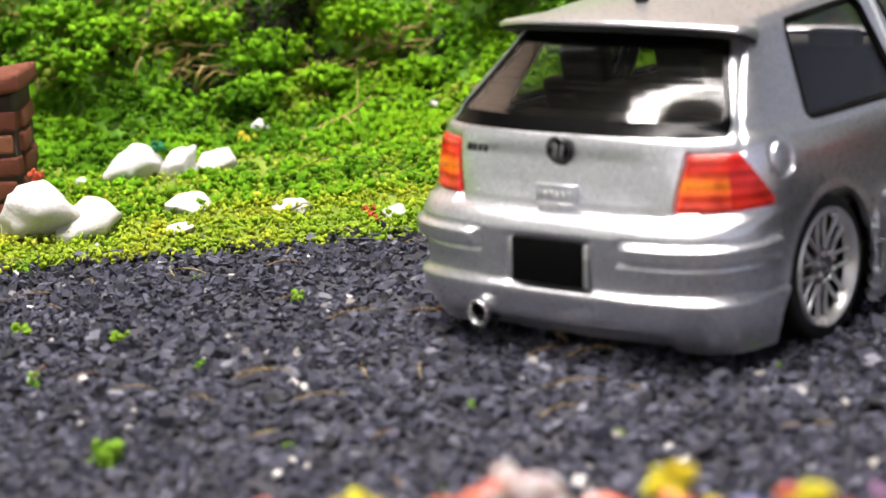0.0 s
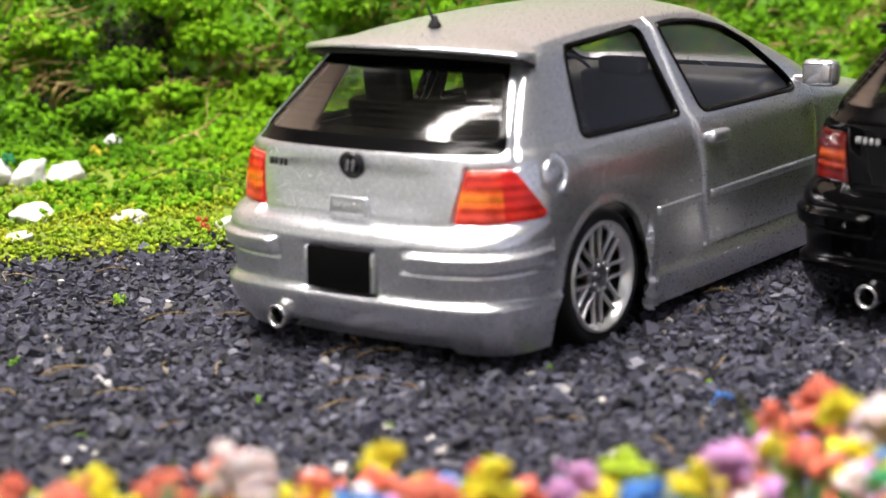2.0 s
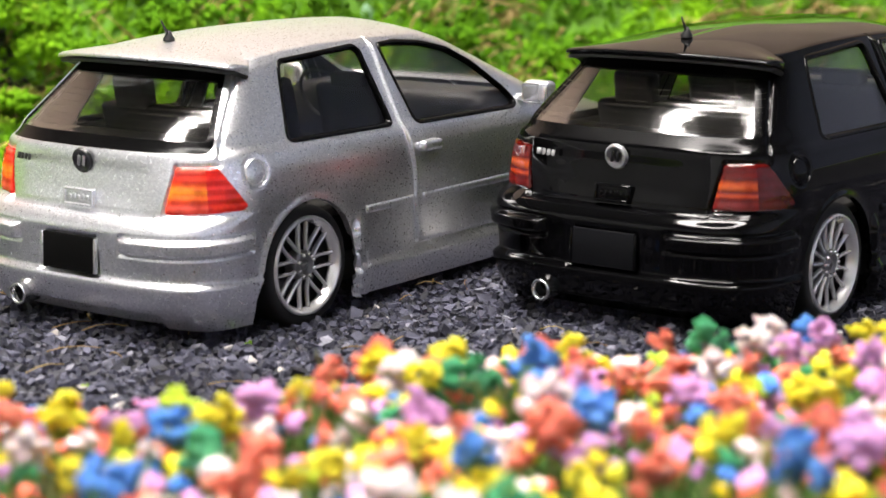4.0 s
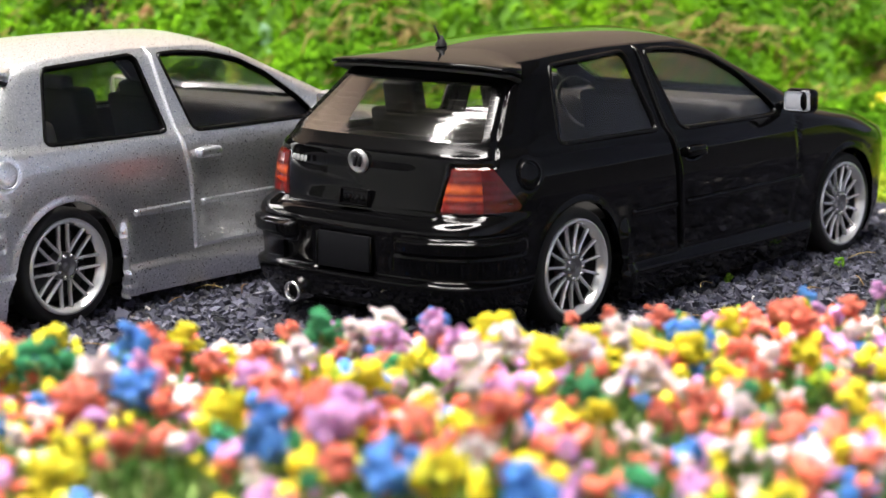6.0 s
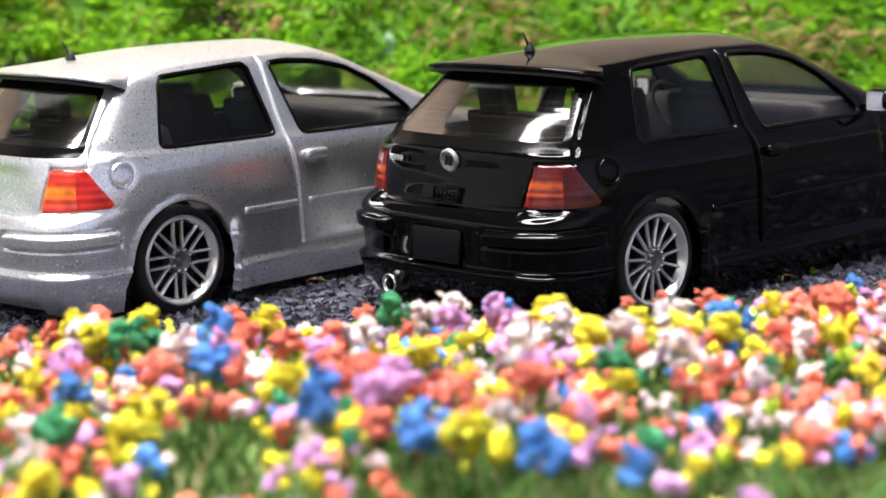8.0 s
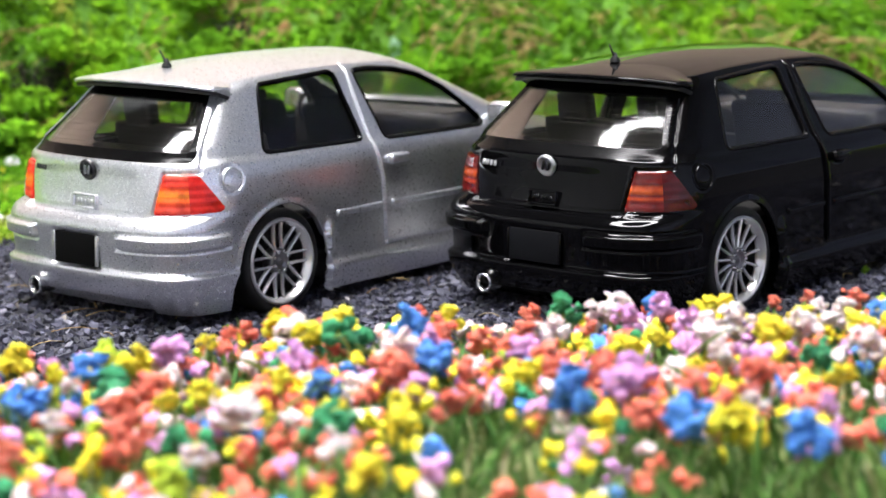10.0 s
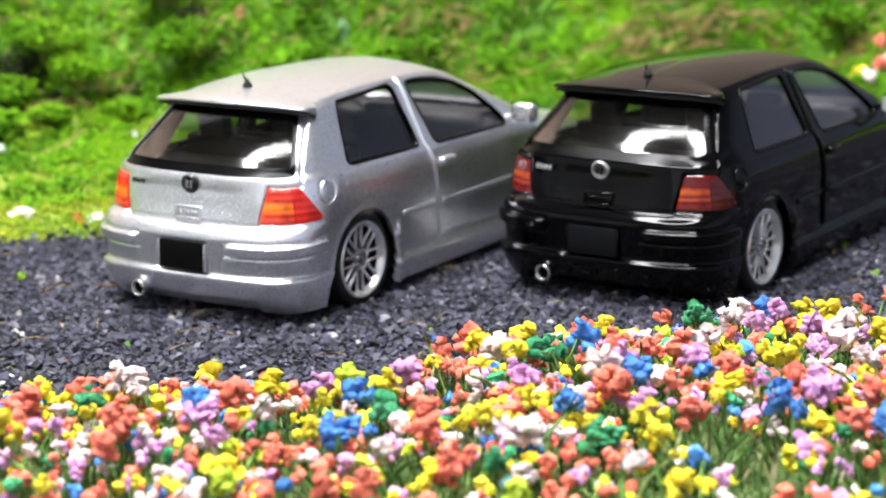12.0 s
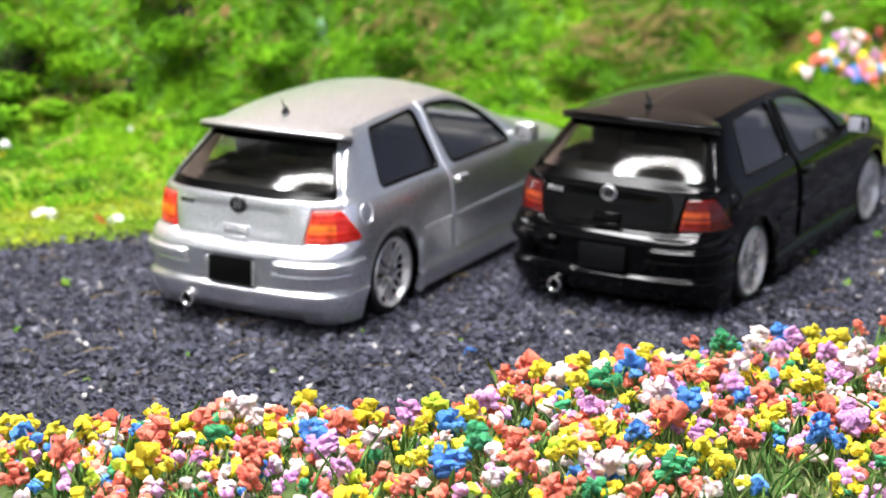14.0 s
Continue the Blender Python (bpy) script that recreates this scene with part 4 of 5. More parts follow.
    for k in (1, 2, 3):
        part("script_bar", from_bm("script_bar", bm_box(.024, .010, .032, .006, 1), badge[0]), script, m=at(.036 * k, -.003 * k, 0))
    grip = part("grip_plate", from_bm("grip_plate", bm_box(.205, .016, .088, .008, 2), paint), car, "raised plate with worn raised script", at(-.004, -.742, .662, -6))
    for dz in (-.036, .036):
        part("grip_edge", from_bm("grip_edge", bm_box(.19, .014, .012, .004, 2), paint), grip, m=at(0, -.010, dz))
    for dx in (-.094, .094):
        part("grip_edge", from_bm("grip_edge", bm_box(.012, .014, .084, .004, 2), paint), grip, m=at(dx, -.010, 0))
    for k in range(5):
        part("script_bar", from_bm("script_bar", bm_box(.022, .010, .026, .004, 1), paint), grip, m=at(-.060 + .030 * k, -.009, .004 * (k % 2)))
    # exhaust
    v, t = lathe([(-.20, .050), (-.01, .054), (.002, .054), (.006, .048), (.0, .040), (-.03, .039)], 32)
    pipe = part("exhaust_pipe", mesh_of("exhaust_pipe", v, t, CHROME), car, "chrome exhaust tip", at(-.345, -.868, .162, 0, 0, -90))
    part("pipe_bore", mesh_of("pipe_bore", *lathe([(-.004, .040), (-.08, .037), (-.085, 0)], 32), TRIM), pipe, "dark hollow of the pipe")
    # raised door edges, side strips, door handles and mirrors
    for s in (1, -1):
        door = made["door.r" if s > 0 else "door.l"]
        part("door_edge", mesh_of("door_edge", *side_bar([(.796, 1.325), (.79, 1.2), (.783, 1.0), (.787, .89), (.805, .78), (.825, .67), (.848, .42), (.862, .27)], .013, .021, s), paint), door)
        for pane, line in (("side_window", QUARTER), ("door_window", DOOR_PANE)):
            loop = rounded(shrunk(line, .012), .04)
            part("window_bead", mesh_of("window_bead", *side_bar(loop + loop[:1], .009, .007, s, 110), SEAL), made[pane + (".r" if s > 0 else ".l")], "thin glossy black bead")
        part("side_strip", mesh_of("side_strip", *side_bar([(.90, .507), (2.02, .507)], .020, .014, s), paint), door)
        part("side_strip", mesh_of("side_strip", *side_bar([(.43, .507), (.815, .507)], .020, .014, s), paint), car)
        bm = bm_box(.052, .165, .058, .024, 3)
        part("door_handle", from_bm("door_handle", bm, paint), car, m=at(s * .842, .955, .775, 0, 0, 0))
        bm = bm_box(.185, .095, .135, .046, 5)
        for w in bm.verts:
            w.co.x *= s
            w.co.y += .25 * abs(w.co.x)
        mi = part("door_mirror", from_bm("door_mirror", bm, mirror_paint[0]), car, mirror_paint[2], at(s * .905, 1.855, .962))
        part("mirror_glass", from_bm("mirror_glass", bm_box(.150, .012, .104, .016, 3), mirror_paint[1]), mi, "", at(s * .005, -.033, 0, 0, 0, s * 9))
        part("mirror_stalk", from_bm("mirror_stalk", bm_box(.10, .04, .04, .012, 2), mirror_paint[0]), mi, "", at(-s * .10, .02, -.035))
    v, t = lathe([(-.004, .070), (.004, .069), (.006, .066), (.004, .063), (-.004, .062)], 48)
    part("flap_rim", mesh_of("flap_rim", v, t, paint), made["fuel_flap"], "raised ring round the flap", at(.808, FUEL[0], FUEL[1] - .005, 0, -11, -6))
    # wheels
    whole_parts, spokes, bolts = WHEELS[crossed]
    for yc in (0, REACH):
        for s in (1, -1):
            wh = new("wheel")
            wh.parent, wh.matrix_basis = car, at(s * HUB, yc, AXLE, 0, 0, 0 if s > 0 else 180)
            tagged(wh, "alloy wheel with crossed spokes" if crossed else "alloy wheel with thin straight spokes")
            for name, me in whole_parts:
                part(name, me, wh)
            for me in spokes:
                part("spoke", me, wh)
            for me in bolts:
                part("bolt", me, wh)
    for yc in (0, REACH):
        v, t = lathe([(-.62, .34), (.62, .34)], 40)
        part("wheel_housing", mesh_of("wheel_housing", v, t, TRIM), car, m=at(0, yc, AXLE))
    return car


RIM_METAL = plain("polished_rim", (.95, .95, .96), .24, .70, spread=.03, bump=.04)
HUB_METAL = plain("hub_metal", (.25, .25, .26), .35, .9)
WHEELS = {c: wheel_meshes(c) for c in (True, False)}
BADGE_DARK = plain("badge_dark", (.012, .012, .014), .3)
BADGE_PALE = plain("badge_pale", (.40, .405, .42), .35, .45)
MIRROR_PALE = plain("pale_mirror_face", (.66, .70, .78), .3, .35, bump=0)
MIRROR = plain("mirror_face", (.80, .82, .86), .16, .85, spread=.05, bump=0)
model_car(SILVER, "silver metallic die-cast hatchback parked on dark gravel", PLATE, (BADGE_DARK, BADGE_PALE, "round black badge with two pale bars"),
          (SILVER, MIRROR, "silver door mirror"), True, (RED_LENS, AMBER_LENS), pose(0, 0, 0))
model_car(BLACK, "glossy black die-cast hatchback parked on dark gravel", PLATE_GREY, (BADGE_PALE, BADGE_DARK, "round chrome badge with two dark bars"),
          (BLACK, MIRROR_PALE, "black door mirror with pale glass"), False, (DEEP_LENS, DEEP_AMBER), pose(2.105 * S, 1.516 * S, 0, 0, 0, -1.91))


# ---- gravel ----
rng = np.random.default_rng(11)


def chip(r):
    """An angular stone chip: a box with uneven corners."""
    v = np.array([(x, y, z) for x in (-1, 1) for y in (-1, 1) for z in (-1, 1)], float) * r.uniform(.45, 1.0, (8, 3)) * (1, .86, .74)
    f = [(0, 1, 3, 2), (4, 6, 7, 5), (0, 4, 5, 1), (2, 3, 7, 6), (0, 2, 6, 4), (1, 5, 7, 3)]
    return v, np.array([t for a, b, c, d in f for t in ((a, b, c), (a, c, d))])


def world_points(u, v, up):
    z = height(u, v) + up
    return np.stack([u * U.x + v * VV.x, u * U.y + v * VV.y, z], -1)


def build_gravel():
    n = 69000
    u, v = rng.uniform(-5.2, 8.3, n), rng.uniform(-3.6, 2.6, n)
    ok = (v > near_edge(u) - rng.exponential(.10, n)) & (v < far_edge(u) + rng.exponential(.07, n))
    u, v = u[ok], v[ok]
    size = np.clip(rng.lognormal(math.log(.0195), .34, len(u)), .010, .048)
    p = world_points(u, v, rng.uniform(-.004, .012, len(u)))
    vs, ts, owner = scattered([chip(rng) for _ in range(14)], p, size, rng)
    pale = rng.random(len(u))
    return mesh_of("gravel", vs, ts, [GRAVEL, GRAVEL_PALE], False, None, (pale[owner] < .011).astype(int))


GRAVEL = island_mix("slate_gravel", [(0, (.010, .010, .016)), (.35, (.026, .027, .045)), (.7, (.053, .054, .086)), (.93, (.10, .101, .145)), (1, (.22, .218, .26))], .55, 50.0, .5)
GRAVEL_PALE = island_mix("pale_gravel", [(0, (.30, .27, .24)), (.5, (.5, .47, .45)), (1, (.75, .73, .70))], .6, 40.0)
tagged(new("gravel", build_gravel()), "dark slate gravel chips with a few pale ones", "gravel", kind="stuff")

# ---- turf of the bank and the verge ----
TURF = turf_mix("green_foam_turf", [(.060, .165, .006), (.105, .265, .008), (.165, .365, .012)], (.42, .48, .40), (1.25, 1.1, .8), (.24, .16, .045))
TURF_DRY = turf_mix("yellow_green_turf", [(.14, .25, .012), (.25, .35, .020), (.38, .42, .04)], (.70, .9, .8), (1.2, .95, .9), (.40, .27, .08), .35)
STRAW = island_mix("straw", [(0, (.22, .12, .04)), (.5, (.40, .26, .09)), (1, (.58, .44, .18))], .7, 30.0, .3)


def crumb(r):
    """A ragged scrap of foam."""
    v = np.array([(1, 0, 0), (-1, 0, 0), (0, 1, 0), (0, -1, 0), (0, 0, 1), (0, 0, -1)], float) * r.uniform(.35, 1.25, (6, 1)) + r.normal(0, .25, (6, 3))
    return v, np.array([(0, 2, 4), (2, 1, 4), (1, 3, 4), (3, 0, 4), (2, 0, 5), (1, 2, 5), (3, 1, 5), (0, 3, 5)])


CRUMBS = [crumb(rng) for _ in range(16)]


LUMPS = [blob(rng, 1, 0, 1, 0, .25) for _ in range(8)]


def build_bank():
    """Mounds of foam over the bank, each covered with crumbs."""
    n = 12800
    u = rng.uniform(-5.6, 10.1, n)
    v = np.where(rng.random(n) < .84, 4.5 + 3.0 * rng.random(n) ** 1.15, rng.uniform(2.9, 4.7, n))
    tuft = rng.uniform(.06, .14, n)
    out = -.45 * np.array(VV) + (0, 0, .6)
    k = 7
    uu = np.repeat(u, k) + rng.normal(0, .5, n * k) * np.repeat(tuft, k)
    vv = np.repeat(v, k) + rng.normal(0, .45, n * k) * np.repeat(tuft, k)
    p = world_points(uu, vv, 0 * uu) + (.012 + np.abs(rng.normal(0, .42, n * k) * np.repeat(tuft, k)))[:, None] * out
    crumbs = scattered(CRUMBS, p, rng.uniform(.014, .036, n * k), rng)[:2]
    few = slice(0, n // 3)
    mounds = scattered(LUMPS, world_points(u[few], v[few], 0 * u[few] - .012), tuft[few] * .55, rng)[:2]
    # overhanging clumps that shade the hollows under them
    m = 44
    cu, cv = np.where(rng.random(m) < .75, rng.uniform(-7, .8, m), rng.uniform(1, 11, m)), rng.uniform(5.1, 6.3, m)
    known = np.array([(-1.5, 5.5), (-1.25, 5.62), (-2.85, 5.75), (-.9, 5.4), (-2.3, 5.5), (-3.3, 5.4), (-.25, 5.5), (-1.75, 5.6), (-2.6, 5.7), (-1.0, 5.7), (-.6, 5.6), (-3.0, 6.0), (.3, 5.6), (3.3, 5.6), (2.5, 5.4)])
    cu[:len(known)], cv[:len(known)] = known.T
    wide, k = rng.uniform(.20, .36, m), 170
    d = rng.normal(0, 1, (m * k, 3))
    d *= (rng.uniform(.45, 1.0, m * k) / np.linalg.norm(d, axis=1))[:, None]
    d = d[:, :1] * np.array(U) + d[:, 1:2] * .62 * np.array(VV) + d[:, 2:] * (0, 0, .42)
    centre = world_points(cu, cv, 0 * cu) - .20 * np.array(VV) + (0, 0, .22)
    ledge = scattered(CRUMBS, np.repeat(centre, k, 0) + d * np.repeat(wide, k)[:, None], rng.uniform(.02, .042, m * k), rng)[:2]
    core = scattered(LUMPS, np.concatenate([centre, centre + .3 * np.array(VV) * wide[:, None]]), np.r_[wide, wide] * .40, rng, .4, (1, 1, .6))[:2]
    return mesh_of("bank_turf", *joined([crumbs, mounds, ledge, core]), TURF, True)


def build_verge():
    n = 32000
    u = rng.uniform(-5.6, 8.5, n)
    v = far_edge(u) + np.abs(rng.normal(0, 1.3, n)) - .05
    ok = (v < 5.0) & (soft_noise(u, v, 2.5, 23) > -.85)
    u, v = u[ok], v[ok]
    p = world_points(u, v, rng.uniform(.0, .05, len(u)))
    return mesh_of("verge_turf", *scattered(CRUMBS, p, rng.uniform(.008, .023, len(u)), rng)[:2], TURF_DRY, True)


tagged(new("bank_turf", build_bank()), "bright green foam turf covering the steep bank", "turf", kind="stuff")
# near-black crumb colour, painted shade for the hollows under the ledges
SHADE_CRUMB = island_mix("dark_shade_crumbs", [(0, (.008, .010, .003)), (.6, (.018, .024, .006)), (1, (.04, .045, .012))], .95, 20.0, .4)


def build_hollow_shade():
    """Dark crumbs that put shade into the hollows of the bank."""
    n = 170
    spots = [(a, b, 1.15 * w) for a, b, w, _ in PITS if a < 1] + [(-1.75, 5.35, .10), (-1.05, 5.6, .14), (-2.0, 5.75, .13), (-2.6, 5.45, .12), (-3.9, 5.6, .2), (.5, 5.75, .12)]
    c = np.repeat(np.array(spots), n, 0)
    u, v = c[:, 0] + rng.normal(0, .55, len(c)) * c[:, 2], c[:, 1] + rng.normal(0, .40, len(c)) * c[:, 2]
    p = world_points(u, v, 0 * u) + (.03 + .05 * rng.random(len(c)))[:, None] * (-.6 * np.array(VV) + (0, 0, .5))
    return mesh_of("hollow_shade", *scattered(CRUMBS, p, rng.uniform(.02, .045, len(c)), rng)[:2], SHADE_CRUMB, True)


tagged(new("hollow_shade", build_hollow_shade()), "dark crumbs standing in for shade in the hollows of the bank", "soil", kind="stuff")
tagged(new("verge_turf", build_verge()), "yellow-green foam turf along the gravel edge", "turf", kind="stuff")


def twig_mesh(r, long):
    pts, p, d = [], np.zeros(3), np.array([1.0, 0, .15])
    for _ in range(9):
        pts.append(tuple(p))
        d = d + r.normal(0, .22, 3) * (1, 1, .7)
        p = p + d / np.linalg.norm(d) * long / 8
    main = tube(pts, np.linspace(.015, .005, 9), 6)
    q = np.array(pts[4])
    side = tube([tuple(q), tuple(q + r.normal(0, .10, 3) + (.08, 0, .05)), tuple(q + r.normal(0, .12, 3) + (.20, 0, .08))], [.009, .006, .004], 5)
    return mesh_of("twig", *joined([main, side]), STRAW)


TWIGS = [twig_mesh(rng, w) for w in (.5, .7, .9, .6, 1.1, .45)]
first = tagged(new("dry_twig", TWIGS[0]), "thin dry straw-coloured twig caught in the turf bank", "twig", "twigs in the bank")
u0, v0 = -2.0, 5.5
first.matrix_world = Matrix.Translation(street(u0, v0, float(height(u0, v0)) + .05) * S) @ pose(0, 0, 0, 0, 0, 60)
for k in range(1, 80):
    u0 = rng.uniform(-7.5, 11)
    v0 = rng.uniform(5.0, 6.6) if k < 66 else rng.uniform(4.3, 5.0)
    ob = tagged(new("dry_twig", TWIGS[k % 6]), "thin dry straw-coloured twig caught in the turf bank", "twig", "twigs in the bank")
    ob.matrix_world = (Matrix.Translation(street(u0, v0, float(height(u0, v0)) + .055) * S)
                       @ pose(0, 0, 0, rng.uniform(-40, 40), rng.uniform(-25, 10), rng.uniform(0, 360)) @ Matrix.Scale(rng.uniform(.5, 1.0), 4))



def build_bank_straw():
    """Wisps of dry straw caught in the bank."""
    shapes = []
    known = ((-1.92, 5.32), (-1.5, 5.72), (-2.03, 5.89), (-1.16, 5.38), (-.84, 5.41), (-.43, 5.54), (-2.45, 6.18), (4.51, 5.37), (5.39, 5.51), (5.86, 5.67),
             (5.01, 5.68), (4.26, 5.23), (2.18, 5.66), (2.78, 5.84), (.48, 5.91), (1.21, 6.12), (1.12, 5.39), (1.99, 5.96), (4.7, 5.5), (5.2, 5.4))
    for k in range(75):
        u, v = known[k] if k < len(known) else (rng.uniform(-7, 11), rng.uniform(5.05, 6.5))
        lean, wide = rng.uniform(-1.2, 1.2), rng.uniform(.12, .30)
        for _ in range(26 if k < len(known) else 16):
            uu, vv_ = u + rng.normal(0, wide), v + rng.normal(0, wide * .4)
            p = world_points(np.array([uu]), np.array([vv_]), .06)[0]
            a, w = lean + rng.normal(0, .5), rng.uniform(.12, .38) * (1.45 if k < len(known) and u > 1.5 else 1)
            along, up = np.array([U.x, U.y, 0]) * math.cos(a) * w, np.array([-.35 * VV.x, -.35 * VV.y, 1]) * math.sin(a) * w * .6
            arch = rng.uniform(.02, .10)
            shapes.append(tube([tuple(p + (along + up) * s + np.array([-.5 * VV.x, -.5 * VV.y, .8]) * arch * math.sin(3.1 * s)) for s in (0, .3, .6, 1)], [.010, .010, .008, .005], 4))
    return mesh_of("bank_straw", *joined(shapes), STRAW)


tagged(new("bank_straw", build_bank_straw()), "wisps of dry brown straw caught in the bank", "straw", kind="stuff")

# ---- a dry leaf and a pale scrap on the bank ----
LEAF = island_mix("dry_leaf", [(0, (.36, .17, .07)), (1, (.42, .21, .09))], .7, 12.0, .4, True)
SCRAP = island_mix("pale_green_scrap", [(0, (.22, .42, .24)), (1, (.30, .50, .30))], .8, 12.0, .4, True)


def leaf_shape(wide, long):
    """A cupped leaf with a pointed tip and some thickness."""
    n, m = 11, 7
    top = [(wide * math.sin(math.pi * min(1, .08 + .92 * a)) ** .7 * b, .25 * wide * b * b + .04 * math.sin(5 * a), long * (a - .5)) for a in np.linspace(0, 1, n) for b in np.linspace(-1, 1, m)]
    v = np.array(top + [(x, y + .012, z) for x, y, z in top])
    tri = []
    for i in range(n - 1):
        for j in range(m - 1):
            a, b, c, d = i * m + j, i * m + j + 1, (i + 1) * m + j + 1, (i + 1) * m + j
            tri += [(a, b, c), (a, c, d), (a + n * m, c + n * m, b + n * m), (a + n * m, d + n * m, c + n * m)]
    return v, np.array(tri)


for name, u0, v0, wide, long, mat, label, lean in (("dry_leaf", .95, 5.78, .075, .24, LEAF, "small orange-brown dry leaf stuck in the bank", 12), ("foam_scrap", 1.92, 5.66, .06, .26, SCRAP, "pale green foam scrap stuck in the bank", -10)):
    ob = tagged(new(name, mesh_of(name, *leaf_shape(wide, long), mat)), label, "leaf" if name == "dry_leaf" else "scrap")
    ob.matrix_world = Matrix.Translation(street(u0, v0, float(height(u0, v0)) + .09) * S) @ pose(0, 0, 0, -25, lean, 45)

# ---- pale stones, foam crumbs and straws ----
STONE = island_mix("white_stone", [(0, (.68, .65, .62)), (.5, (.74, .72, .69)), (1, (.80, .78, .76))], .75, 8.0, .6, True)
CORAL = island_mix("coral_foam", [(0, (.55, .07, .03)), (1, (.65, .12, .05))], .9, 25.0, .5, True)
GREEN_FOAM, YELLOW_FOAM, BLUE_FOAM = (island_mix(n + "_crumb_foam", [(0, tuple(.8 * x for x in c)), (1, c)], .9, 25.0, .5) for n, c in (("green", (.03, .30, .12)), ("yellow", (.75, .65, .04)), ("blue", (.08, .26, .72))))
CRUMB = island_mix("lime_foam", [(0, (.16, .40, .02)), (1, (.30, .52, .03))], .9, 25.0, .5, True)


def loose(name, meshes, x, y, size, label, category, group, turn, up=.0, flat=1.0):
    ob = tagged(new(name, meshes), label, category, group)
    p = Vector((x, y, 0))
    z = float(height(p.dot(U), p.dot(VV)))
    ob.matrix_world = Matrix.Translation(Vector((x, y, z + up)) * S) @ pose(0, 0, 0, 0, 0, turn) @ Matrix.Diagonal((size, size * .9, size * flat, 1))
    return ob


def stone_shape(r):
    """One broken stone with flat faces, chips and hollows."""
    bm = bmesh.new()
    bmesh.ops.create_icosphere(bm, subdivisions=4, radius=1)
    v = np.array([tuple(w.co) for w in bm.verts])
    t = np.array([[w.index for w in f.verts] for f in bm.faces])
    bm.free()
    out = np.full(len(v), 1.35)
    for _ in range(13):
        d = r.normal(0, 1, 3)
        d /= np.linalg.norm(d)
        out = np.minimum(out, r.uniform(.58, 1.05) / np.maximum(v @ d, .05))
    for _ in range(30):
        d = r.normal(0, 1, 3)
        d /= np.linalg.norm(d)
        out += r.uniform(-.14, .12) * np.exp(-((1 - v @ d) / r.uniform(.01, .05)))
    return v * (out * (1 + r.uniform(-.025, .025, len(v))))[:, None] * r.uniform(.8, 1.2, 3), t


ROCKS = [mesh_of("white_stone", *stone_shape(rng), STONE, True) for _ in range(6)]
for k, (x, y, r, tall, turn) in enumerate(((-4.42, .93, .13, .85, 20), (-4.18, 1.10, .12, 1.0, 75), (-4.12, 1.32, .125, .85, 10), (-3.50, .50, .125, .55, 40), (-2.95, .79, .095, .6, 0), (-3.80, -.33, .20, .9, 15),
                                           (-3.60, -.16, .14, .75, 60), (-3.50, -.10, .065, .9, 0), (-3.16, .09, .085, .45, 30), (-2.35, .93, .062, .8, 0), (-3.74, -.05, .05, .8, 40), (-4.60, .68, .045, .8, 0),
                                           (-4.58, 2.18, .055, .9, 0), (-2.86, .76, .05, .7, 0), (-3.88, 3.18, .055, .8, 50), (-2.2, 2.6, .05, .8, 10), (-3.34, -.28, .03, .8, 0))):
    loose("white_stone", ROCKS[k % 6], x, y, 1.02 * r, "rough off-white stone lying in the verge turf", "stone", "stones on the verge", turn, .45 * r * tall, tall)
FOAM = [blob(rng, 16, .9, .34, 0, .25) for _ in range(5)]
FOAM_LIME = [mesh_of("foam_crumb", *f, CRUMB, False) for f in FOAM]
FOAM_CORAL = [mesh_of("foam_crumb", *f, CORAL, False) for f in FOAM]
FOAM_GREEN, FOAM_YELLOW, FOAM_BLUE = (mesh_of("foam_crumb", *FOAM[k], mat, False) for k, mat in ((1, GREEN_FOAM), (2, YELLOW_FOAM), (3, BLUE_FOAM)))
for k, (x, y, r) in enumerate(((-1.65, -.56, .05), (-2.35, -1.63, .055), (-1.87, -1.48, .052), (-1.23, -1.61, .033), (-1.66, -2.13, .042), (-.62, -2.66, .08), (-3.37, -.8, .05), (.83, -.48, .028), (1.53, -.35, .026),
                               (.11, -1.5, .03), (.76, -1.46, .022), (-.19, -2.18, .026), (2.9, 2.9, .05), (3.4, 2.2, .04), (3.2, 3.6, .04), (-2.4, -.5, .026))):
    loose("foam_crumb", FOAM_LIME[k % 5], x, y, r, "small lime-green foam crumb on the gravel", "foam crumb", "crumbs on the gravel", 41 * k, .5 * r)
for k, (x, y, r) in enumerate(((-2.45, .86, .055), (-2.38, .80, .045))):
    loose("foam_crumb", FOAM_CORAL[k], x, y, r, "small coral-red foam crumb at the gravel edge", "foam crumb", "crumbs on the gravel", 41 * k, .5 * r)
loose("foam_crumb", FOAM_CORAL[2], -3.80, -.30, .05, "small coral-red foam crumb on a white stone", "foam crumb", "", 30, .34)
loose("foam_crumb", FOAM_GREEN, -4.30, 1.04, .05, "dark green foam crumb between two white stones", "foam crumb", "", 30, .20)
loose("foam_crumb", FOAM_YELLOW, -4.47, 1.95, .085, "yellow foam crumb lying in the verge turf", "foam crumb", "", 30, .05)
loose("foam_crumb", FOAM_BLUE, 1.69, -.54, .045, "blue foam crumb lying on the gravel", "foam crumb", "", 30, .02)


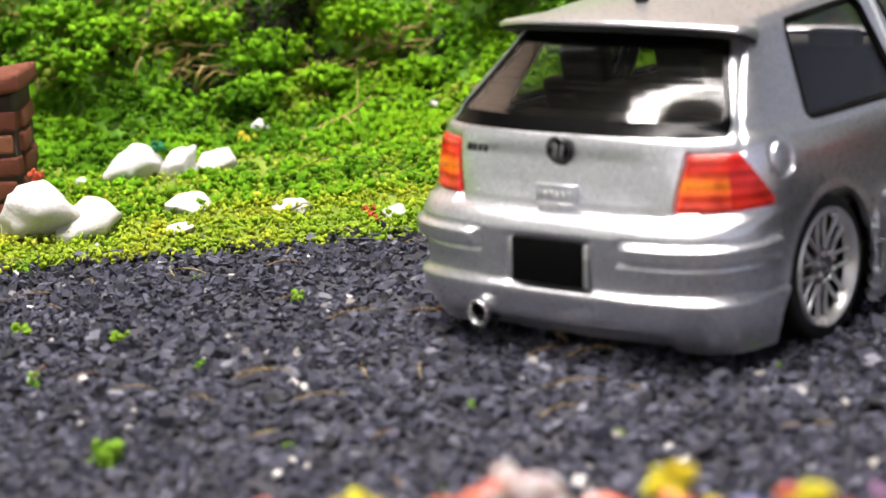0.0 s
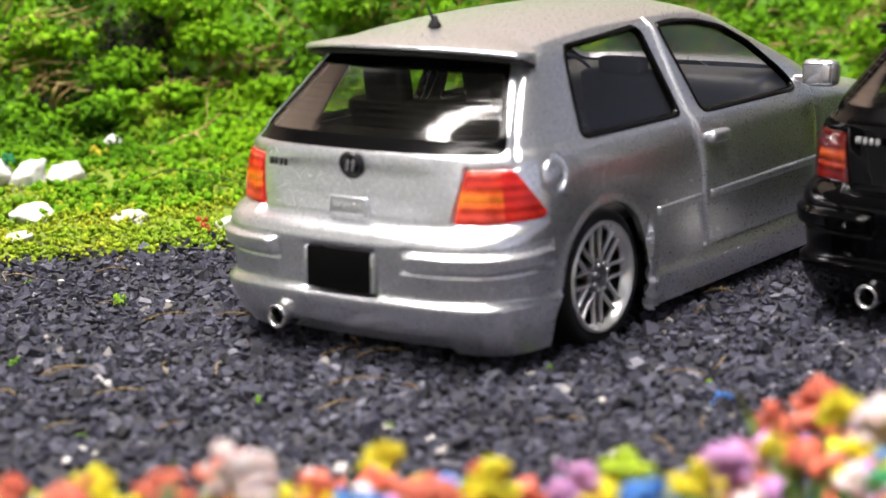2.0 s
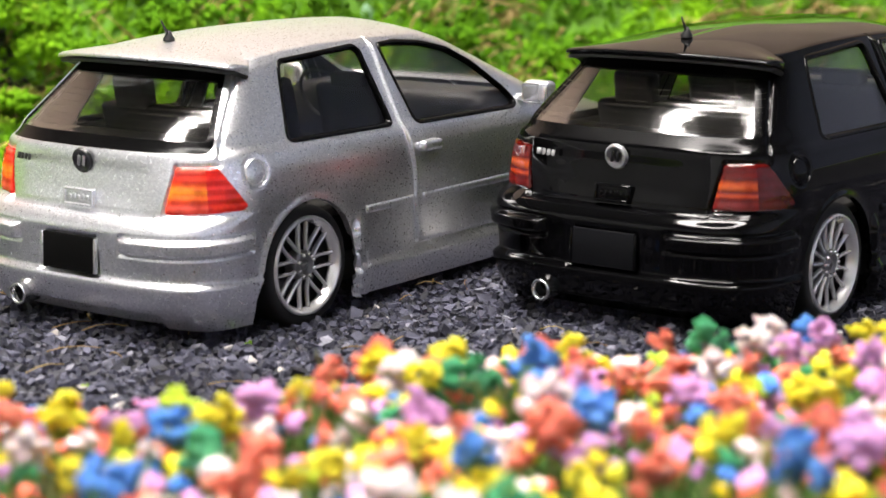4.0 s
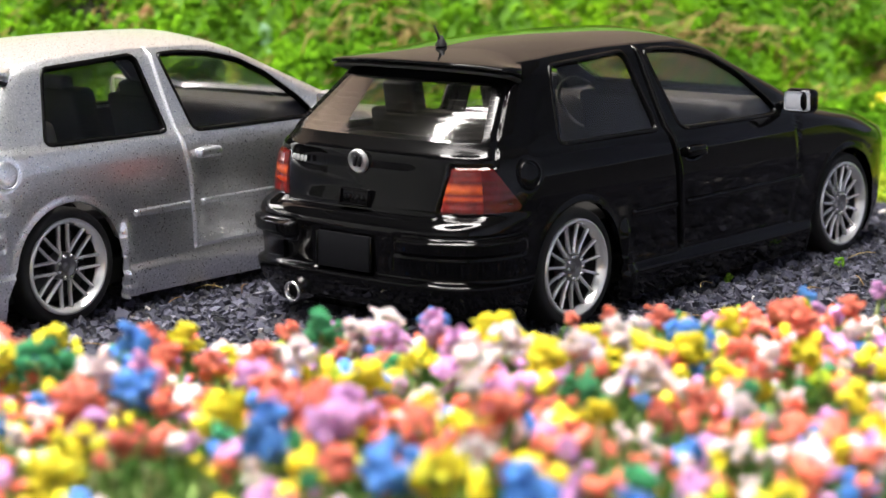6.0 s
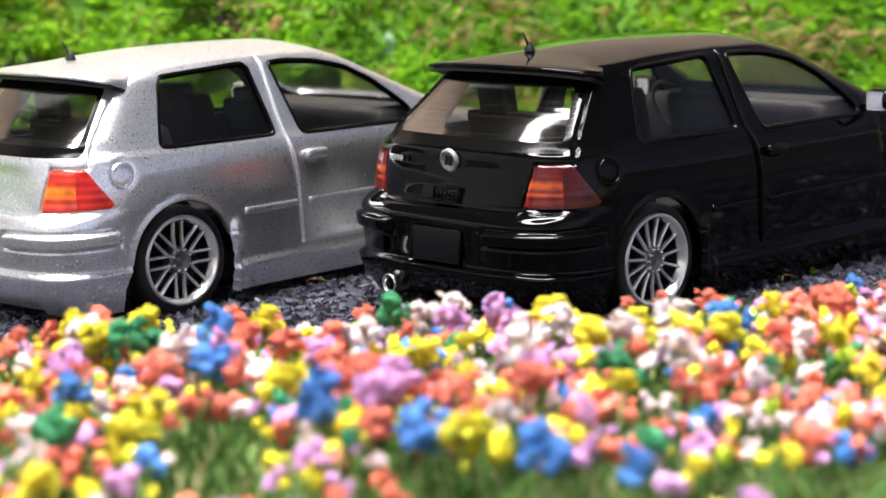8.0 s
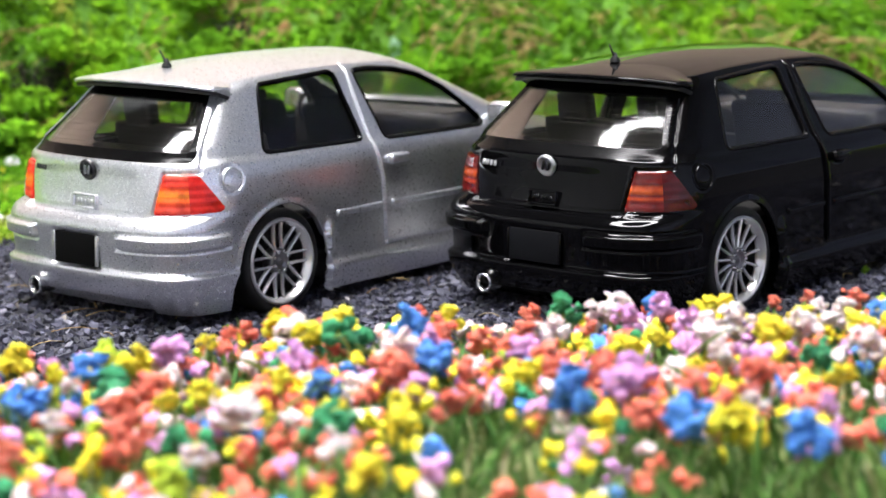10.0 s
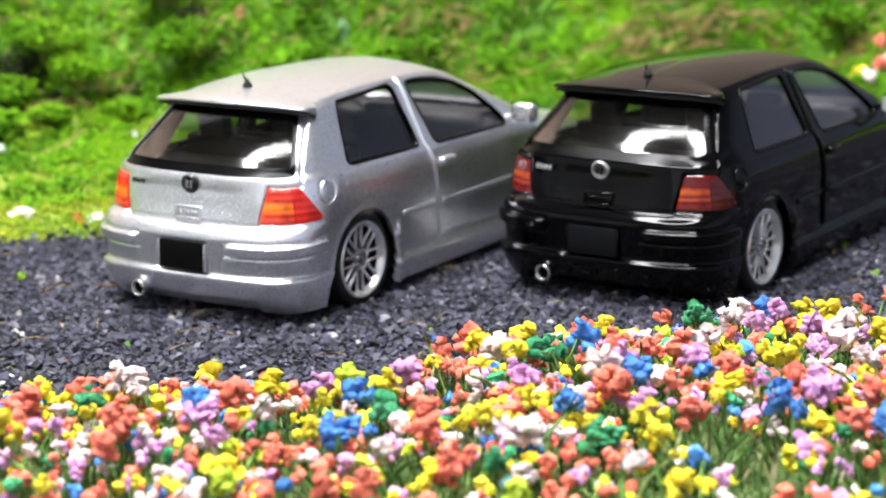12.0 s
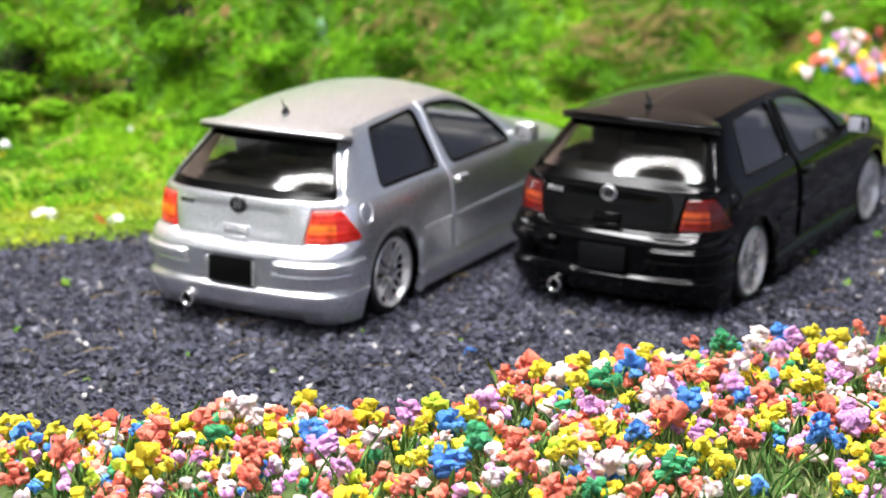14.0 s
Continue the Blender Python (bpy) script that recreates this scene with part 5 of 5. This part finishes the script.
def build_straws():
    shapes = []
    for _ in range(170):
        u, v = rng.uniform(-6, 5), rng.uniform(-2.8, 2.1)
        p = world_points(np.array([u]), np.array([v]), .035)[0]
        a, w, b = rng.uniform(0, 6.3), rng.uniform(.08, .26), rng.normal(0, .3)
        pts = [(p[0] + w * s * math.cos(a + b * s), p[1] + w * s * math.sin(a + b * s), p[2] + .02 * math.sin(3 * s) + .01) for s in (0, .35, .7, 1)]
        shapes.append(tube(pts, [.0026] * 4, 4))
    return mesh_of("straws", *joined(shapes), STRAW)


tagged(new("straws", build_straws()), "fine dry straws scattered over the gravel", "straw", kind="stuff")

# a hair-thin fibre arching over the verge
FIBRE = plain("dark_fibre", (.06, .04, .02), .5, bump=0)
a0, a1 = Vector((-3.0, .62, .03)), Vector((-2.15, 1.35, .06))
fibre = tagged(new("fibre", mesh_of("fibre", *tube([tuple(a0.lerp(a1, s) + Vector((-.05, .05, .30 * math.sin(math.pi * s ** .7)))) for s in np.linspace(0, 1, 16)], [.0024] * 16, 5), FIBRE)),
               "thin dark fibre arching over the verge turf", "fibre")

# ---- the brick-coloured post at the end of the verge ----
BARK = island_mix("red_brown_brick", [(0, (.16, .045, .025)), (.5, (.24, .075, .04)), (1, (.34, .13, .07))], .85, 14.0, .9, True)
MORTAR = plain("dark_mortar", (.06, .04, .03), .9)
post = new("brick_post")
post.matrix_world = at(-4.47, -.165, -.07, 0, 0, 40)
tagged(post, "short red-brown brick post with a slanted top", "post")
bm = bm_box(.56, .50, .82, .01, 1, (0, 0, .41))
for w in bm.verts:
    if w.co.z > .5:
        w.co.z += .12 * w.co.x
part("core", from_bm("core", bm, MORTAR, False), post)
BRICK = from_bm("brick", bm_box(.27, .11, .105, .018, 2), BARK)
for row in range(6):
    z = .065 + row * .128
    for sgn in (-1, 1):
        for k in range(2):
            part("brick", BRICK, post, m=at((k - .5) * .285 + .03 * (row % 2 - .5), sgn * .215, z, rng.normal(0, 1.5), rng.normal(0, 1.5), rng.normal(0, 2)))
        part("brick", BRICK, post, m=at(sgn * .25, .04 * (row % 2 - .5), z, 0, rng.normal(0, 1.5), 90 + rng.normal(0, 2)) @ Matrix.Diagonal((1.15, 1, 1, 1)))
part("cap", from_bm("cap", bm_box(.66, .60, .10, .025, 2), BARK), post, "slanted brick cap", at(0, 0, .88, 0, -7, 0))

# ---- the flower bed ----
PALETTE = {"red": (.95, .23, .15), "yellow": (.95, .78, .04), "white": (.95, .76, .75), "orchid": (.76, .38, .72), "blue": (.09, .29, .76), "green": (.055, .34, .14), "lime": (.55, .75, .05)}
PETAL = {k: island_mix(k + "_flower_foam", [(0, tuple(.72 * x for x in c)), (.5, c), (1, tuple(min(.95, 1.15 * x + .03) for x in c))], .9, 34.0, .9, pits=.12, translucent=.32) for k, c in PALETTE.items()}
STALK = island_mix("stalk_green", [(0, (.07, .20, .035)), (.5, (.15, .33, .06)), (.8, (.28, .42, .11)), (1, (.50, .46, .24))], .7, 20.0, .2)
CLUMPS = [blob(rng, 22, .80, .34, 1, .46) for _ in range(9)]
HEADS = {c: [mesh_of("flower_head", *s, PETAL[c], False) for s in CLUMPS] for c in PALETTE}


def stalk_shape(r):
    shapes = []
    for _ in range(4):
        a, lean = r.uniform(0, 6.3), r.uniform(.02, .09)
        shapes.append(tube([(.4 * lean * math.cos(a), .4 * lean * math.sin(a), -.26), (lean * math.cos(a), lean * math.sin(a), -.13), (.2 * lean, 0, 0)], [.007, .006, .005], 4))
    return joined(shapes)


STALKS = [mesh_of("stalk", *stalk_shape(rng), STALK) for _ in range(5)]


def flower(u, v, colour, r, k):
    """A foam flower head on thin stalks."""
    z = float(height(u, v))
    up = min(.26, .16 + .25 * max(0, float(near_edge(np.array(u))) - v))
    ob = new("foam_flower")
    ob.matrix_world = Matrix.Translation(street(u, v, z + up) * S) @ pose(0, 0, 0, 0, 0, 77 * k % 360)
    tagged(ob, "clump of " + {"red": "coral-red", "white": "pinkish-white", "orchid": "orchid-pink", "lime": "lime-green"}.get(colour, colour) + " foam flowers on thin green stalks", "flower", "flowers in the bed")
    part("flower_head", HEADS[colour][k % 9], ob, m=pose(0, 0, 0, 17 * k % 50 - 25, 29 * k % 50 - 25, 0) @ Matrix.Diagonal((r, r, r * .85, 1)))
    part("stalk", STALKS[k % 5], ob)
    return ob


CHOSEN = {
    "red": [(.37, -3.47), (2.0, -3.25), (2.12, -3.2), (-1.36, -3.39), (1.16, -3.9), (1.0, -3.86), (1.32, -3.9), (.71, -4.57), (1.34, -4.42), (1.41, -4.92), (.89, -5.03), (-.18, -4.61), (-.29, -4.98), (-1.56, -3.75), (-2.34, -4.03),
            (-1.84, -3.86), (-.93, -4.05), (-1.51, -4.45), (-2.0, -3.3)],
    "yellow": [(2.17, -3.73), (2.29, -4.12), (2.61, -4.31), (2.5, -3.95), (2.85, -3.95), (.59, -3.67), (.44, -3.97), (1.06, -3.53), (-.95, -3.47), (1.63, -4.37), (2.27, -4.3), (.66, -5.21), (0, -4.9), (.71, -4.98), (-2.18, -3.7), (-2.51, -3.5), (-.72, -3.88), (-2.01, -4.34)],
    "lime": [(-.36, -3.93)],
    "white": [(.38, -3.85), (1.71, -3.61), (1.82, -3.5), (1.42, -3.91), (2.2, -3.95), (2.4, -4.25), (2.65, -4.0), (.77, -4.26), (2.04, -4.14), (.11, -5.12), (-1.36, -3.64), (-.85, -4.33)],
    "orchid": [(.9, -4.16), (1.8, -3.76), (1.29, -4.15), (1.99, -3.6), (2.03, -3.91), (1.53, -4.97), (.38, -4.32), (-1.15, -4.46), (-.45, -3.75)],
    "blue": [(.87, -3.72), (2.83, -4.06), (.89, -4.42), (1.28, -5.12), (.44, -4.74), (-.38, -4.25), (-1.11, -4.23), (-.62, -4.81), (-2.01, -3.2), (2.17, -5.93), (1.92, -5.75), (1.59, -5.53)],
    "green": [(3.01, -3.11), (1.58, -3.5), (.6, -4.02), (-.32, -4.47), (.44, -5.17), (-1.59, -4.06)],
}
taken, count = [], 0
for colour, spots in CHOSEN.items():
    for u0, v0 in spots:
        flower(u0, v0, colour, rng.uniform(.080, .112), count)
        taken.append((u0, v0))
        count += 1
NAMES, WEIGHT = list(PALETTE), [.36, .21, .16, .14, .06, .05, .02]
while count < 290:
    u0, v0 = rng.uniform(-3.2, 5.2), rng.uniform(-5.9, -2.9)
    if v0 < -5.65 and u0 > 1.2 and rng.random() < .9:
        continue
    if v0 < float(near_edge(np.array(u0))) - .05 and min((u0 - a) ** 2 + (v0 - b) ** 2 for a, b in taken) > .135 ** 2:
        flower(u0, v0, NAMES[rng.choice(7, p=WEIGHT)], .042 + .060 * rng.random() ** 1.5, count)
        taken.append((u0, v0))
        count += 1


def build_more_flowers():
    """The rest of the bed, and the patch on the bank, joined by colour."""
    n = 5000
    u, v = rng.uniform(-4.5, 8, n), rng.uniform(-6.9, -2.95, n)
    ok = (v < near_edge(u) - .05 - rng.exponential(.08, n)) & ((soft_noise(u, v, 1.2, 31) > -.55) | (rng.random(n) < .3)) & ((v > -5.65) | (u < 1.2) | (rng.random(n) < .10))
    u, v = u[ok], v[ok]
    up = np.minimum(.21, .13 + .2 * np.clip(near_edge(u) - v, 0, 9)) - rng.uniform(0, .08, len(u))
    size = rng.uniform(.028, .072, len(u))
    m = 90
    u2, v2 = rng.normal(7.85, .33, m), rng.normal(5.1, .19, m)
    u, v, up, size = np.r_[u, u2], np.r_[v, v2], np.r_[up, rng.uniform(.04, .16, m)], np.r_[size, rng.uniform(.05, .10, m)]
    pick = rng.choice(7, len(u), p=WEIGHT)
    small = [blob(rng, 6, .75, .50, 0, .3) for k in range(8)]
    vs, ts, owner = scattered(small, world_points(u, v, up), size, rng)
    return mesh_of("small_flowers", vs, ts, [PETAL[c] for c in NAMES], False, None, pick[owner])


tagged(new("small_flowers", build_more_flowers()), "many small foam flowers of mixed colours", "flowers", kind="stuff")


def build_blades():
    n = 12500
    u, v = rng.uniform(-4.5, 8, n), -2.6 - 4.6 * rng.random(n) ** .8
    ok = v < near_edge(u) + .02
    u, v = u[ok], v[ok]
    shapes = []
    for _ in range(10):
        b, w = rng.uniform(.2, .9), rng.uniform(.006, .011)
        pts = np.array([(b * s * s, 0, s) for s in (0, .4, .75, 1)]) * .2
        left, right_ = pts + (0, w, 0), pts - (0, w, 0)
        left[-1] = right_[-1] = pts[-1]
        vv = np.concatenate([left, right_, pts + (.004, 0, -.004)])
        tt = [t for k in range(3) for t in ((k, k + 1, k + 5), (k, k + 5, k + 4), (k, k + 8, k + 9), (k, k + 9, k + 1), (k + 4, k + 9, k + 8), (k + 4, k + 5, k + 9))]
        shapes.append((vv, np.array(tt)))
    return mesh_of("bed_grass", *scattered(shapes, world_points(u, v, -.02 + 0 * u), np.where((rng.random(len(u)) < .035) & (v < near_edge(u) - .35), rng.uniform(1.3, 1.9, len(u)), rng.uniform(.5, 1.2, len(u))), rng, .3)[:2], STALK, True)


tagged(new("bed_grass", build_blades()), "fine green grass blades between the flowers", "grass", kind="stuff")
